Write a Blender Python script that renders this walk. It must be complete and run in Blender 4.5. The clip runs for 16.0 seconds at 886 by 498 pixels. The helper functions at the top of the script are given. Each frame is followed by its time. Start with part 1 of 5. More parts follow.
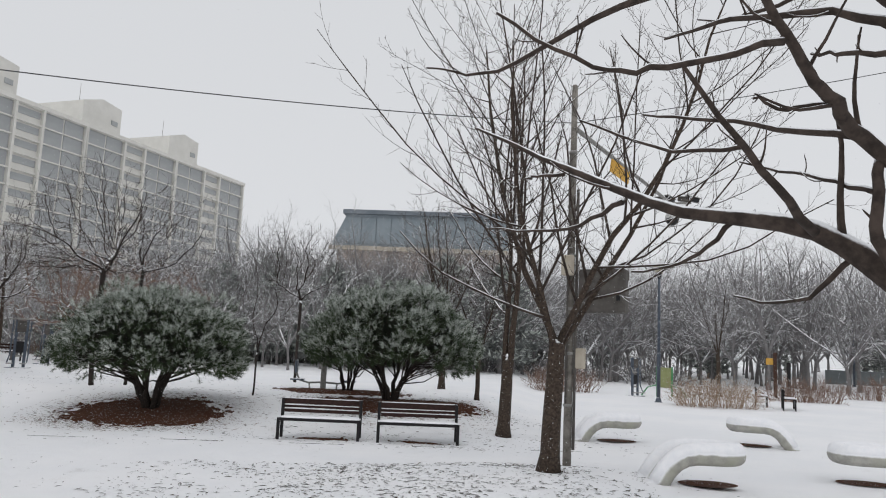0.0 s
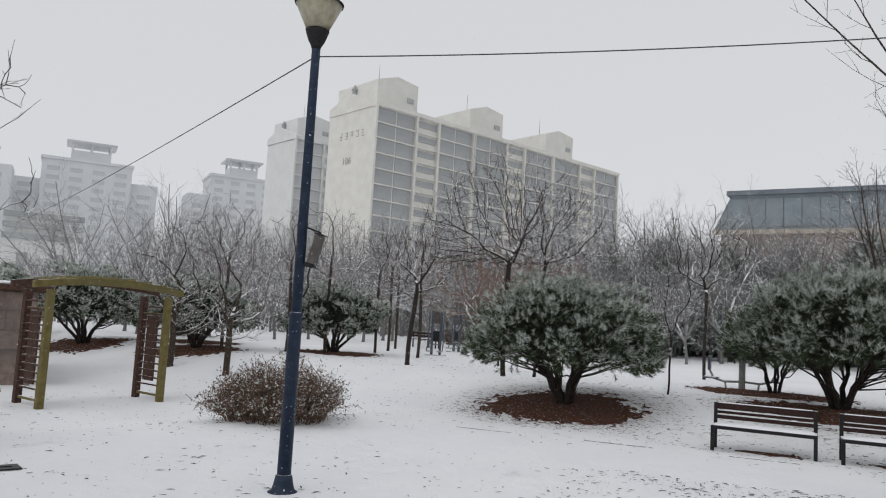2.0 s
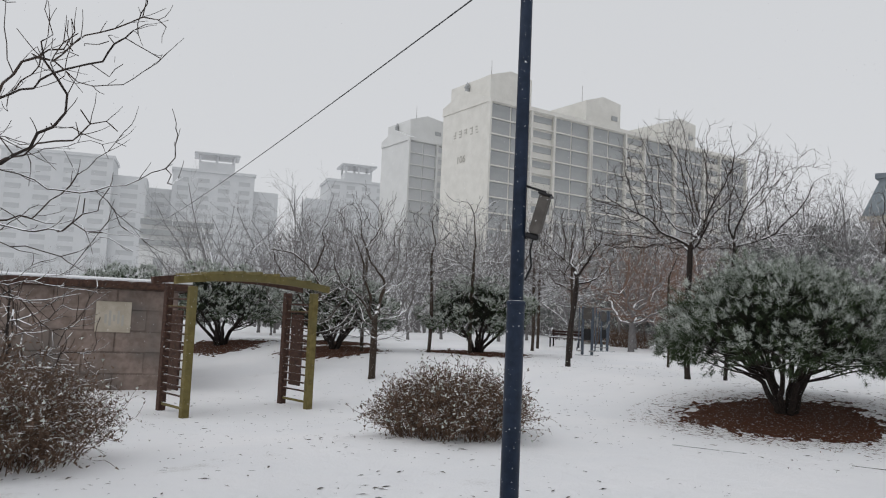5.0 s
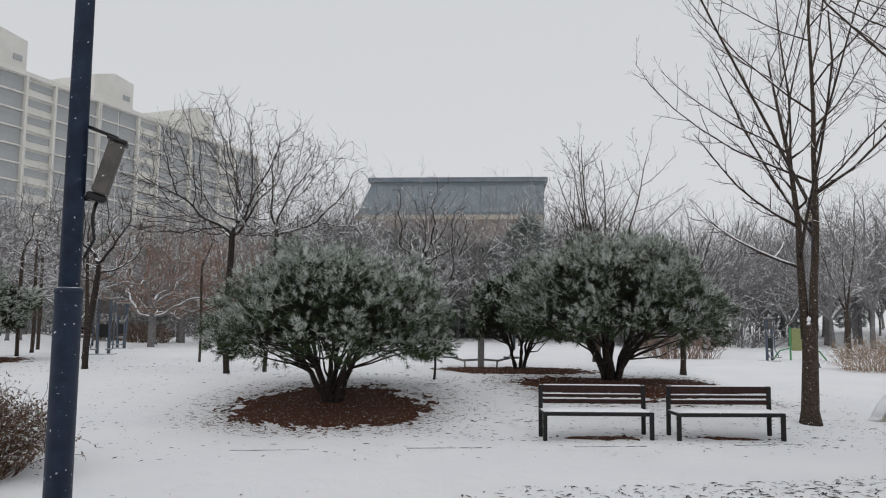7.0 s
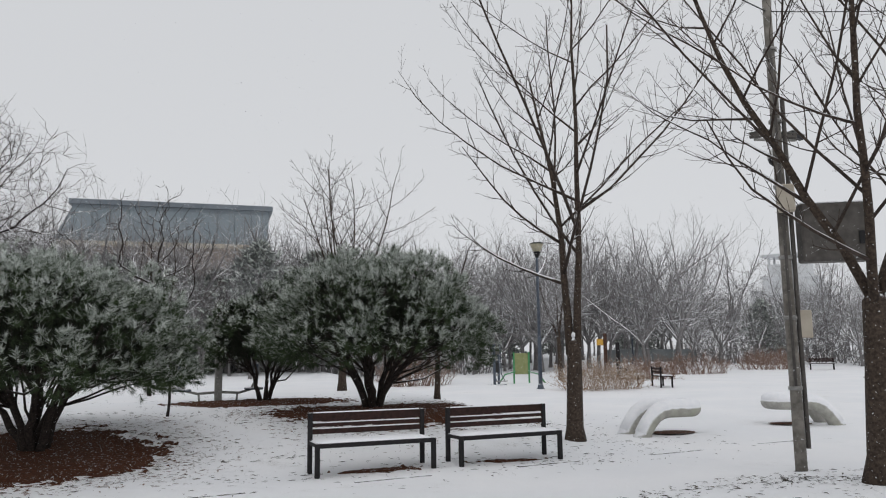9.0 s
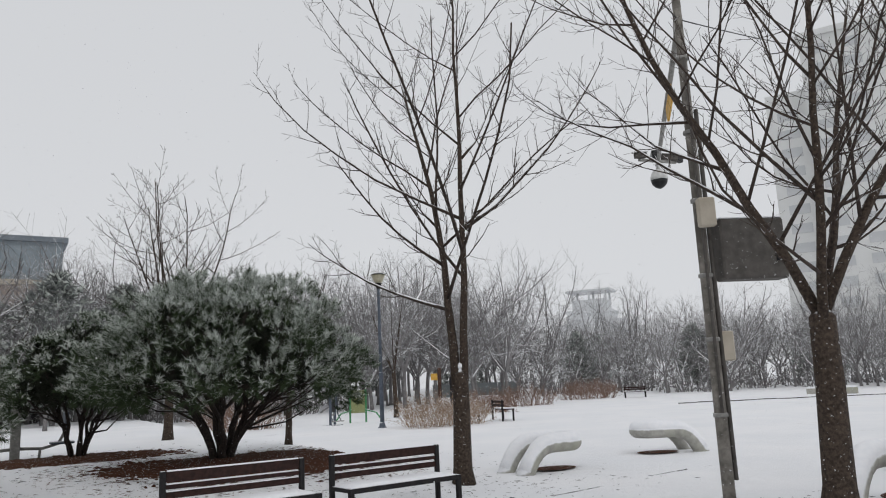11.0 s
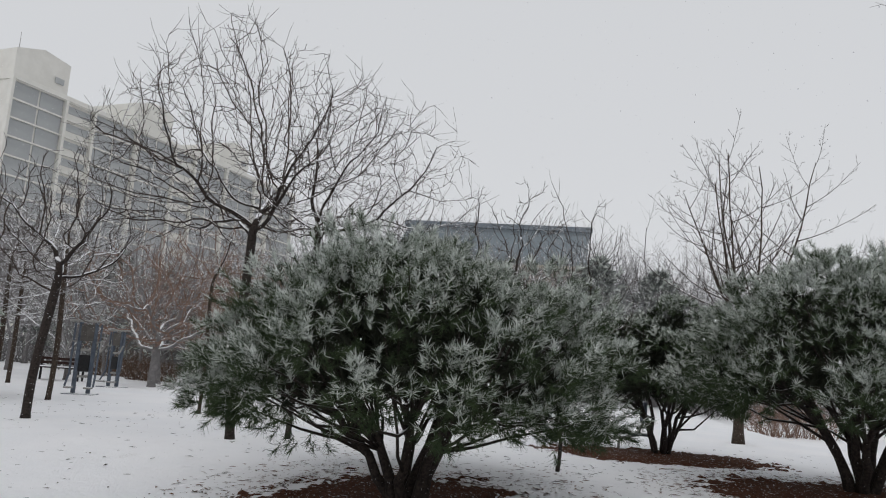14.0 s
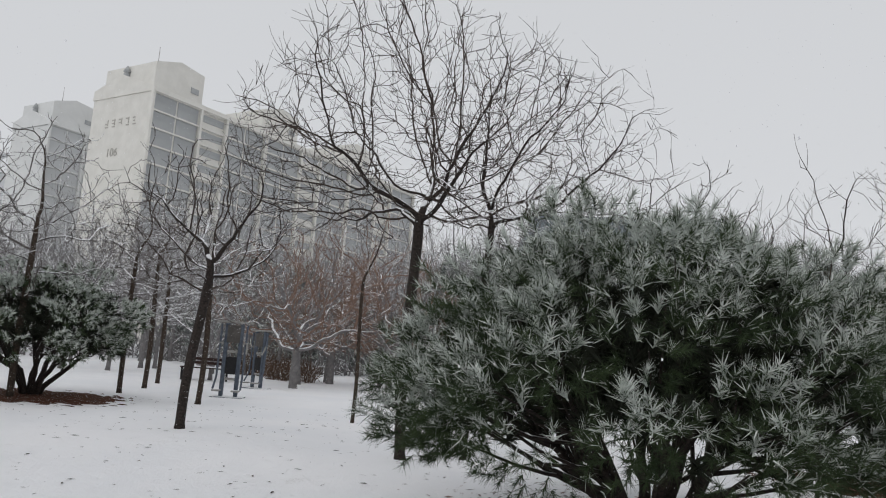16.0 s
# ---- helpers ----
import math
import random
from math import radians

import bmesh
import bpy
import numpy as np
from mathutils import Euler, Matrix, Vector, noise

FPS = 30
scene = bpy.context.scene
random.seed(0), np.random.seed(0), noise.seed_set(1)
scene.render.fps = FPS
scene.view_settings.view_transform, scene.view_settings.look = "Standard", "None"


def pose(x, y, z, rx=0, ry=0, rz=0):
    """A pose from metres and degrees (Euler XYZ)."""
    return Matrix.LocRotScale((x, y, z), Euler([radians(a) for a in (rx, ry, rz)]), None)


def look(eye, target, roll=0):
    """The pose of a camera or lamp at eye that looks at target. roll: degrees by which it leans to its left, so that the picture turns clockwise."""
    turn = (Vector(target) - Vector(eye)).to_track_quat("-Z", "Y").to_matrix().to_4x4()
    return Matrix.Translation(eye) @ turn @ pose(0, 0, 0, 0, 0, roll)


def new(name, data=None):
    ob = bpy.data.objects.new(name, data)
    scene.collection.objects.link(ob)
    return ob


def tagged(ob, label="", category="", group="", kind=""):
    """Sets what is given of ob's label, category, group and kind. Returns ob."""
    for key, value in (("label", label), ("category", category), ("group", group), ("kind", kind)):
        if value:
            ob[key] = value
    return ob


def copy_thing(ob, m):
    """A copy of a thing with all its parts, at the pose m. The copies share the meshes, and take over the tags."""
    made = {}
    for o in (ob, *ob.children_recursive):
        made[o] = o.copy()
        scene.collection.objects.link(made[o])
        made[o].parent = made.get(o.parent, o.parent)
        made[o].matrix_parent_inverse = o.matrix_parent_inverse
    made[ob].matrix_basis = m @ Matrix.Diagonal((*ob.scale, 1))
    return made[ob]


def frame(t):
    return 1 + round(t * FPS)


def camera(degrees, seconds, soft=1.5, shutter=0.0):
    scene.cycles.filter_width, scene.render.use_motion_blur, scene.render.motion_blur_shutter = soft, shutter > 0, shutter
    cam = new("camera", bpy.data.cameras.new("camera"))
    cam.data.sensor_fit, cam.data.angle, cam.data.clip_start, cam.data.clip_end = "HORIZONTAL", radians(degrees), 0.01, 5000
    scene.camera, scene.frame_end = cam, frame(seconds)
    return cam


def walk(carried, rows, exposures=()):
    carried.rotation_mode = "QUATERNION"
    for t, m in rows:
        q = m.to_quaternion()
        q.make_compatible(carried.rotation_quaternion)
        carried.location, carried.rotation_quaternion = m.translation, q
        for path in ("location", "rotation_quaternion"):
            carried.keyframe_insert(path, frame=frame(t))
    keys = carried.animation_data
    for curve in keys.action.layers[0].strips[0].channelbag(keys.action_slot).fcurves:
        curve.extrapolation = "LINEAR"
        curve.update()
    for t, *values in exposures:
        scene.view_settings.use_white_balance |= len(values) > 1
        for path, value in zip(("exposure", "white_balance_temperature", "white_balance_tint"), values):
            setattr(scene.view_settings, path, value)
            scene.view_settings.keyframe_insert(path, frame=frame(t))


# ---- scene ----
cam = camera(60.8, 16.0, soft=1.1)
PATH = [
    (0, (0.606, 1.082, 1.505), (0.353, 3.048, 1.773), 2.6),
    (0.5, (0.341, 1.412, 1.53), (-0.126, 3.345, 1.735), 1.1),
    (1, (0.052, 1.781, 1.56), (-0.669, 3.637, 1.755), 1.6),
    (1.5, (-0.299, 2.025, 1.559), (-1.206, 3.797, 1.749), 2.3),
    (2, (-0.666, 2.292, 1.555), (-1.816, 3.917, 1.746), 3.3),
    (2.5, (-1.081, 2.472, 1.562), (-2.379, 3.984, 1.734), 3.3),
    (3, (-1.448, 2.629, 1.536), (-2.888, 4.008, 1.69), 3.4),
    (3.2, (-1.598, 2.701, 1.544), (-3.117, 3.995, 1.674), 3.6),
    (5.3, (-3.275, 3.464, 1.402), (-4.563, 4.982, 1.596), 1.8),
    (5.5, (-3.45, 3.543, 1.401), (-4.621, 5.154, 1.581), 1.9),
    (6, (-3.84, 3.742, 1.417), (-4.597, 5.586, 1.573), 1.2),
    (6.5, (-4.044, 3.976, 1.397), (-4.441, 5.926, 1.594), 0.8),
    (7, (-4.173, 4.245, 1.396), (-4.436, 6.218, 1.584), 0.6),
    (7.5, (-4.357, 4.562, 1.325), (-4.37, 6.548, 1.562), 0.2),
    (8, (-4.492, 4.883, 1.25), (-4.188, 6.844, 1.497), -0.8),
    (8.2, (-4.545, 5.045, 1.239), (-4.173, 6.992, 1.5), -0.8),
    (10.3, (-5.262, 6.62, 1.129), (-4.683, 8.513, 1.419), -1.2),
    (10.5, (-5.281, 6.798, 1.152), (-4.588, 8.643, 1.491), -1.6),
    (11, (-5.27, 7.268, 1.18), (-4.355, 9.009, 1.54), -2.6),
    (11.5, (-5.274, 7.665, 1.225), (-4.195, 9.304, 1.611), -3.2),
    (12, (-5.306, 8.046, 1.188), (-4.462, 9.81, 1.606), -1.7),
    (12.5, (-5.473, 8.511, 1.251), (-4.998, 10.412, 1.647), 0.8),
    (13, (-5.671, 8.916, 1.302), (-5.468, 10.871, 1.671), 2.2),
    (13.5, (-5.874, 9.292, 1.362), (-5.963, 11.259, 1.712), 3.8),
    (14, (-6.257, 9.6, 1.344), (-6.598, 11.544, 1.663), 3.8),
    (14.5, (-6.542, 9.944, 1.435), (-7.245, 11.795, 1.72), 4.7),
    (15, (-6.949, 10.343, 1.448), (-7.755, 12.154, 1.709), 4.9),
    (15.5, (-7.211, 10.647, 1.454), (-7.998, 12.463, 1.743), 4.7),
    (16, (-7.502, 10.945, 1.446), (-8.141, 12.817, 1.737), 4.2),
]
walk(cam, [(t, look(eye, target, roll)) for t, eye, target, roll in PATH],
     exposures=[(0, 0.12), (1.5, 0.10), (2.5, 0.04), (5.5, 0.03), (8, 0.02), (11.5, 0.04), (12.5, 0.06), (14, 0.03), (16, 0.02)])

# ---- light ----
world = bpy.data.worlds.new("overcast_sky")
scene.world = world
world.use_nodes = True
wn, wl = world.node_tree.nodes, world.node_tree.links
wn.clear()
w_out = wn.new("ShaderNodeOutputWorld")
w_bg = wn.new("ShaderNodeBackground")
w_sky = wn.new("ShaderNodeTexSky")
w_sky.sky_type, w_sky.sun_disc = "NISHITA", False
w_sky.sun_elevation, w_sky.sun_rotation = radians(35), radians(200)
w_hsv = wn.new("ShaderNodeHueSaturation")
w_hsv.inputs["Saturation"].default_value = 0.06
w_hsv.inputs["Value"].default_value = 0.06
w_mix = wn.new("ShaderNodeMix")
w_mix.data_type = "RGBA"
w_mix.inputs["Factor"].default_value = 0.86
w_mix.inputs["B"].default_value = (0.687, 0.702, 0.730, 1)
wl.new(w_sky.outputs["Color"], w_hsv.inputs["Color"])
wl.new(w_hsv.outputs["Color"], w_mix.inputs["A"])
wl.new(w_mix.outputs["Result"], w_bg.inputs["Color"])
wl.new(w_bg.outputs["Background"], w_out.inputs["Surface"])
sun_data = bpy.data.lights.new("sun", "SUN")
sun_data.energy, sun_data.angle, sun_data.color = 0.45, radians(60), (1.0, 0.98, 0.95)
sun = new("sun", sun_data)
sun.matrix_world = look((0, 0, 60), (10, 40, 0))


# ---- materials ----
class Nodes:
    """A small builder of node materials."""

    def __init__(self, name, rough=0.8):
        self.mat = bpy.data.materials.new(name)
        self.mat.use_nodes = True
        self.tree = self.mat.node_tree
        self.bsdf = self.tree.nodes["Principled BSDF"]
        self.bsdf.inputs["Roughness"].default_value = rough
        self.bsdf.inputs["Specular IOR Level"].default_value = 0.28
        self.coord = None

    def node(self, kind, **inputs):
        n = self.tree.nodes.new(kind)
        for k, v in inputs.items():
            n.inputs[k.replace("_", " ")].default_value = v
        return n

    def link(self, a, b):
        self.tree.links.new(a, b)

    def noise(self, scale, detail=4.0, rough=0.6, kind="Object"):
        if self.coord is None:
            self.coord = self.node("ShaderNodeTexCoord")
        n = self.node("ShaderNodeTexNoise", Scale=scale, Detail=detail, Roughness=rough)
        self.link(self.coord.outputs[kind], n.inputs["Vector"])
        return n.outputs["Fac"]

    def ramp(self, fac, lo, hi, a=0.0, b=1.0):
        n = self.node("ShaderNodeMapRange", From_Min=lo, From_Max=hi, To_Min=a, To_Max=b)
        n.interpolation_type = "SMOOTHSTEP"
        self.link(fac, n.inputs["Value"])
        return n.outputs["Result"]

    def math(self, op, a, b):
        n = self.node("ShaderNodeMath")
        n.operation = op
        for i, v in enumerate((a, b)):
            if isinstance(v, (int, float)):
                n.inputs[i].default_value = v
            else:
                self.link(v, n.inputs[i])
        return n.outputs[0]

    def mix(self, fac, a, b):
        n = self.node("ShaderNodeMix")
        n.data_type = "RGBA"
        for slot, v in (("Factor", fac), ("A", a), ("B", b)):
            if isinstance(v, tuple):
                n.inputs[slot].default_value = (*v, 1)
            elif isinstance(v, (int, float)):
                n.inputs[slot].default_value = v
            else:
                self.link(v, n.inputs[slot])
        return n.outputs["Result"]

    def color(self, c):
        if isinstance(c, tuple):
            self.bsdf.inputs["Base Color"].default_value = (*c, 1)
        else:
            self.link(c, self.bsdf.inputs["Base Color"])

    def bump(self, h, strength=0.4, dist=0.01):
        n = self.node("ShaderNodeBump", Strength=strength, Distance=dist)
        self.link(h, n.inputs["Height"])
        self.link(n.outputs["Normal"], self.bsdf.inputs["Normal"])

    def up(self):
        g = self.node("ShaderNodeNewGeometry")
        s = self.node("ShaderNodeSeparateXYZ")
        self.link(g.outputs["Normal"], s.inputs[0])
        return s.outputs["Z"]


SNOW = (0.86, 0.87, 0.89)


def two_tone(name, a, b, scale, rough=0.8, bump=0.3, dist=0.01, metal=0.0, snow=None, patch=0.35, fleck=0.0, big=None):
    """Colour a to b by noise, with lying snow on faces that look up where snow is a threshold of the normal."""
    m = Nodes(name, rough)
    m.bsdf.inputs["Metallic"].default_value = metal
    grain = m.noise(scale, 6)
    c = m.mix(m.ramp(grain, 0.3, 0.7), a, b)
    if big:
        c = m.mix(m.ramp(m.noise(scale * 0.13, 3), 0.42, 0.68), c, big)
    if snow is not None:
        fac = m.ramp(m.math("ADD", m.up(), m.math("MULTIPLY", m.math("SUBTRACT", m.noise(9.0, 5), 0.5), patch * 2)), snow, snow + 0.22)
        if fleck:
            spots = m.ramp(m.noise(38.0, 2), 0.74 - fleck, 0.78 - fleck)
            fac = m.math("MAXIMUM", fac, spots)
        c = m.mix(fac, c, SNOW)
    m.color(c)
    m.bump(grain, bump, dist)
    return m.mat


def snow_material():
    m = Nodes("snow", 0.75)
    fine, wide = m.noise(26.0, 8, 0.7), m.noise(0.35, 4)
    c = m.mix(m.ramp(wide, 0.3, 0.7), (0.86, 0.87, 0.895), (0.92, 0.92, 0.935))
    thin = m.ramp(m.math("ADD", m.noise(0.8, 6, 0.75), m.math("MULTIPLY", m.noise(48.0, 4, 0.8), 0.5)), 0.86, 1.04)
    c = m.mix(m.math("MULTIPLY", thin, 0.42), c, (0.40, 0.38, 0.35))
    m.color(c)
    m.bsdf.inputs["Subsurface Weight"].default_value = 0.0
    m.bump(m.math("ADD", fine, m.math("MULTIPLY", m.noise(4.0, 5), 2.0)), 0.6, 0.04)
    return m.mat


def mulch_material():
    m = Nodes("needle_litter", 0.95)
    fine = m.noise(60.0, 6, 0.7)
    c = m.mix(m.ramp(fine, 0.3, 0.7), (0.030, 0.012, 0.007), (0.150, 0.055, 0.026))
    c = m.mix(m.ramp(m.noise(9.0, 5), 0.45, 0.7), c, (0.075, 0.032, 0.018))
    c = m.mix(m.ramp(m.noise(24.0, 5, 0.75), 0.585, 0.66), c, SNOW)
    m.color(c)
    m.bump(fine, 0.9, 0.03)
    return m.mat


M_SNOW = snow_material()
M_MULCH = mulch_material()
M_CAP = two_tone("snow_cap", (0.84, 0.85, 0.88), (0.9, 0.9, 0.92), 14.0, 0.7, 0.25, 0.01)
M_BARK = two_tone("grey_brown_bark", (0.026, 0.019, 0.014), (0.082, 0.060, 0.046), 30.0, 0.9, 0.8, 0.012, snow=0.54, fleck=0.06)
M_TWIG = two_tone("dark_twig_bark", (0.030, 0.023, 0.019), (0.080, 0.060, 0.050), 20.0, 0.9, 0.3, 0.004, snow=0.45, patch=0.4)
M_DARKBARK = two_tone("wet_dark_bark", (0.014, 0.011, 0.010), (0.050, 0.038, 0.032), 34.0, 0.85, 0.8, 0.012, snow=0.72, fleck=0.04)
M_SNOWBARK = two_tone("dark_bark_under_snow", (0.014, 0.011, 0.010), (0.050, 0.038, 0.032), 34.0, 0.85, 0.8, 0.012, snow=0.40, patch=0.3, fleck=0.04)
# Far bark and twigs: snow on top, haze put into the paler base colour.
M_FARBARK = two_tone("haze_paled_bark", (0.145, 0.138, 0.138), (0.235, 0.225, 0.222), 8.0, 0.95, 0.2, 0.01, snow=0.35, patch=0.5)
M_FARTWIG = two_tone("haze_paled_twigs", (0.175, 0.168, 0.168), (0.265, 0.255, 0.255), 3.0, 0.95, 0.1, 0.004, snow=0.35, patch=0.5)
# Middle distance: snow on top, base colour lightened part way for haze.
M_MIDTWIG = two_tone("haze_tinted_snowy_branches", (0.095, 0.085, 0.08), (0.18, 0.165, 0.158), 14.0, 0.95, 0.2, 0.004, snow=0.38, patch=0.45)
M_REDTWIG = two_tone("russet_twigs", (0.17, 0.11, 0.085), (0.28, 0.19, 0.15), 6.0, 0.95, 0.1, 0.004, snow=0.68, patch=0.4)
M_DRY = two_tone("dry_brown_stems", (0.075, 0.046, 0.032), (0.19, 0.128, 0.092), 12.0, 0.95, 0.2, 0.004, snow=0.68, patch=0.4)
M_STRAW = two_tone("straw_stems", (0.26, 0.17, 0.11), (0.42, 0.31, 0.22), 10.0, 0.95, 0.2, 0.004, snow=0.5, patch=0.4)
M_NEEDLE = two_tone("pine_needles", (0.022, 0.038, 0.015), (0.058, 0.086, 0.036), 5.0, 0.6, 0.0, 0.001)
# Same needles, with the shade inside the crown painted into the colour.
M_NEEDLESHADE = two_tone("shade_dark_inner_needles", (0.008, 0.011, 0.006), (0.024, 0.028, 0.016), 7.0, 0.8, 0.0, 0.001)
M_RIME = two_tone("snowy_needles", (0.40, 0.44, 0.39), (0.76, 0.79, 0.76), 6.0, 0.8, 0.0, 0.001)
# Conifer needles greyed and lightened, with distance haze worked into the colour.
M_FARNEEDLE = two_tone("haze_greyed_needles", (0.165, 0.178, 0.173), (0.235, 0.246, 0.24), 2.0, 0.9, 0.0, 0.001)
M_REDLEAF = two_tone("red_brown_needle_bits", (0.05, 0.02, 0.011), (0.19, 0.075, 0.036), 3.0, 0.9, 0.0, 0.001)
M_LEAF = two_tone("dead_leaves", (0.020, 0.018, 0.016), (0.085, 0.068, 0.052), 3.0, 0.9, 0.0, 0.001)
M_BENCH = two_tone("dark_stained_slats", (0.016, 0.007, 0.006), (0.042, 0.019, 0.015), 18.0, 0.75, 0.3, 0.004, snow=0.8, patch=0.12)
M_IRON = two_tone("black_painted_steel", (0.009, 0.008, 0.009), (0.022, 0.020, 0.021), 30.0, 0.7, 0.2, 0.002, snow=0.85, patch=0.1)
M_NAVY = two_tone("navy_paint", (0.008, 0.017, 0.036), (0.018, 0.031, 0.060), 12.0, 0.5, 0.15, 0.002, fleck=0.05, snow=0.8)
M_GREY = two_tone("galvanised_grey", (0.20, 0.20, 0.19), (0.34, 0.33, 0.31), 14.0, 0.6, 0.2, 0.002, snow=0.8, fleck=0.03)
M_POLE = two_tone("weathered_concrete_pole", (0.13, 0.12, 0.105), (0.29, 0.27, 0.24), 9.0, 0.85, 0.4, 0.006, snow=0.8, fleck=0.05, big=(0.10, 0.09, 0.078))
M_DULL = two_tone("dull_grey_panel", (0.075, 0.068, 0.062), (0.12, 0.11, 0.10), 8.0, 0.7, 0.2, 0.002, snow=0.8, fleck=0.04)
M_WHITE = two_tone("white_enamel", (0.55, 0.55, 0.54), (0.72, 0.72, 0.70), 9.0, 0.4, 0.1, 0.001)
M_BLACK = two_tone("black_plastic", (0.010, 0.010, 0.011), (0.022, 0.022, 0.024), 20.0, 0.35, 0.1, 0.001)
M_YELLOW = two_tone("yellow_sign_paint", (0.55, 0.30, 0.05), (0.70, 0.42, 0.09), 6.0, 0.6, 0.1, 0.001)
M_OLIVE = two_tone("olive_painted_timber", (0.115, 0.090, 0.028), (0.19, 0.155, 0.055), 8.0, 0.7, 0.35, 0.005, snow=0.7, fleck=0.03, big=(0.14, 0.12, 0.05))
M_RUST = two_tone("red_brown_timber", (0.036, 0.020, 0.015), (0.090, 0.047, 0.033), 16.0, 0.75, 0.4, 0.005, snow=0.7, fleck=0.03)
M_TUBE = two_tone("stained_cream_concrete", (0.30, 0.295, 0.27), (0.46, 0.45, 0.41), 7.0, 0.8, 0.3, 0.006, snow=0.05, patch=0.16, big=(0.36, 0.36, 0.29))
M_STONE = two_tone("pinkish_stone_facing", (0.185, 0.14, 0.118), (0.295, 0.235, 0.205), 5.0, 0.9, 0.4, 0.01, snow=0.8, big=(0.14, 0.125, 0.115))
M_MURAL = two_tone("pale_mural_panel", (0.40, 0.35, 0.28), (0.52, 0.47, 0.39), 3.0, 0.8, 0.1, 0.002)
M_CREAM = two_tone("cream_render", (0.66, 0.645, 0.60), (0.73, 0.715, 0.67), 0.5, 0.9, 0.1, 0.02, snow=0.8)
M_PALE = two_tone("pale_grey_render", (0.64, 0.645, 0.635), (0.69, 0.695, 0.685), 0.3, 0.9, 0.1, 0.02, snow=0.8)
# Tower render lightened towards the sky; the colour stands in for haze.
M_MISTY = two_tone("haze_paled_render", (0.60, 0.615, 0.625), (0.65, 0.66, 0.67), 0.2, 0.9, 0.1, 0.02, snow=0.8)
# Panes much paler than glass: haze and sky reflection put into the colour.
M_PANE = two_tone("haze_paled_glass", (0.33, 0.345, 0.35), (0.41, 0.42, 0.42), 0.6, 0.2, 0.0, 0.001)
M_PANEPALE = two_tone("deep_haze_glass", (0.50, 0.515, 0.525), (0.55, 0.56, 0.57), 0.6, 0.25, 0.0, 0.001)
M_BLUEGREY = two_tone("blue_grey_cladding", (0.21, 0.25, 0.275), (0.26, 0.30, 0.325), 0.4, 0.45, 0.1, 0.01)
M_ROOFDARK = two_tone("slate_blue_roof_edge", (0.14, 0.165, 0.19), (0.19, 0.215, 0.24), 0.5, 0.6, 0.1, 0.01)
M_BRICK = two_tone("orange_brick", (0.30, 0.245, 0.21), (0.38, 0.315, 0.275), 1.0, 0.9, 0.2, 0.01)
M_LETTER = two_tone("faded_brown_lettering", (0.40, 0.385, 0.35), (0.46, 0.44, 0.40), 1.0, 0.9, 0.0, 0.01)
M_NUMBER = two_tone("brown_painted_number", (0.20, 0.18, 0.15), (0.27, 0.25, 0.21), 1.0, 0.9, 0.0, 0.01)
M_CABLE = two_tone("black_cable", (0.05, 0.05, 0.052), (0.09, 0.09, 0.092), 20.0, 0.7, 0.0, 0.001)
M_CONC = two_tone("wet_concrete_edging", (0.07, 0.066, 0.062), (0.15, 0.14, 0.13), 12.0, 0.9, 0.3, 0.004, snow=0.72, patch=0.5)
M_TEAL = two_tone("dark_teal_hoarding", (0.16, 0.18, 0.185), (0.21, 0.23, 0.235), 1.0, 0.7, 0.1, 0.004, snow=0.8)
M_GREEN = two_tone("green_plastic", (0.05, 0.22, 0.09), (0.09, 0.30, 0.13), 5.0, 0.5, 0.1, 0.001, snow=0.7)
M_LIME = two_tone("yellow_green_panel", (0.22, 0.24, 0.10), (0.29, 0.31, 0.15), 5.0, 0.5, 0.1, 0.001, snow=0.7)
M_GYM = two_tone("blue_grey_steel", (0.055, 0.07, 0.095), (0.11, 0.13, 0.16), 12.0, 0.5, 0.1, 0.001, snow=0.6)
M_REDWOOD = two_tone("red_stained_bench", (0.28, 0.12, 0.10), (0.38, 0.18, 0.15), 9.0, 0.7, 0.1, 0.001, snow=0.7)


def glass_material():
    m = Nodes("frosted_lamp_glass", 0.3)
    m.color(m.mix(m.ramp(m.noise(14.0, 5), 0.35, 0.7), (0.62, 0.58, 0.44), (0.42, 0.38, 0.26)))
    m.bsdf.inputs["Transmission Weight"].default_value = 0.45
    return m.mat


M_GLASS = glass_material()


# ---- mesh helpers ----
def mesh_from(name, verts, faces, *mats, smooth=False):
    me = bpy.data.meshes.new(name)
    me.from_pydata([tuple(v) for v in verts], [], faces)
    for m in mats:
        me.materials.append(m)
    if smooth:
        me.shade_smooth()
    me.update()
    return me


def bm_mesh(name, bm, *mats, smooth=False):
    me = bpy.data.meshes.new(name)
    bm.to_mesh(me)
    bm.free()
    for m in mats:
        me.materials.append(m)
    if smooth:
        me.shade_smooth()
    return me


def thing(name, label, category, m=None, group="", kind=""):
    ob = new(name)
    ob.matrix_basis = m or Matrix()
    return tagged(ob, label, category, group, kind)


def part(name, data, material, parent, label="", m=None, smooth=False, kind=""):
    """One mesh object under a thing or a part; data is a bmesh or a mesh."""
    me = bm_mesh(name, data, material, smooth=smooth) if isinstance(data, bmesh.types.BMesh) else data
    ob = new(name, me)
    ob.parent = parent
    if m is not None:
        ob.matrix_basis = m
    return tagged(ob, label, kind=kind)


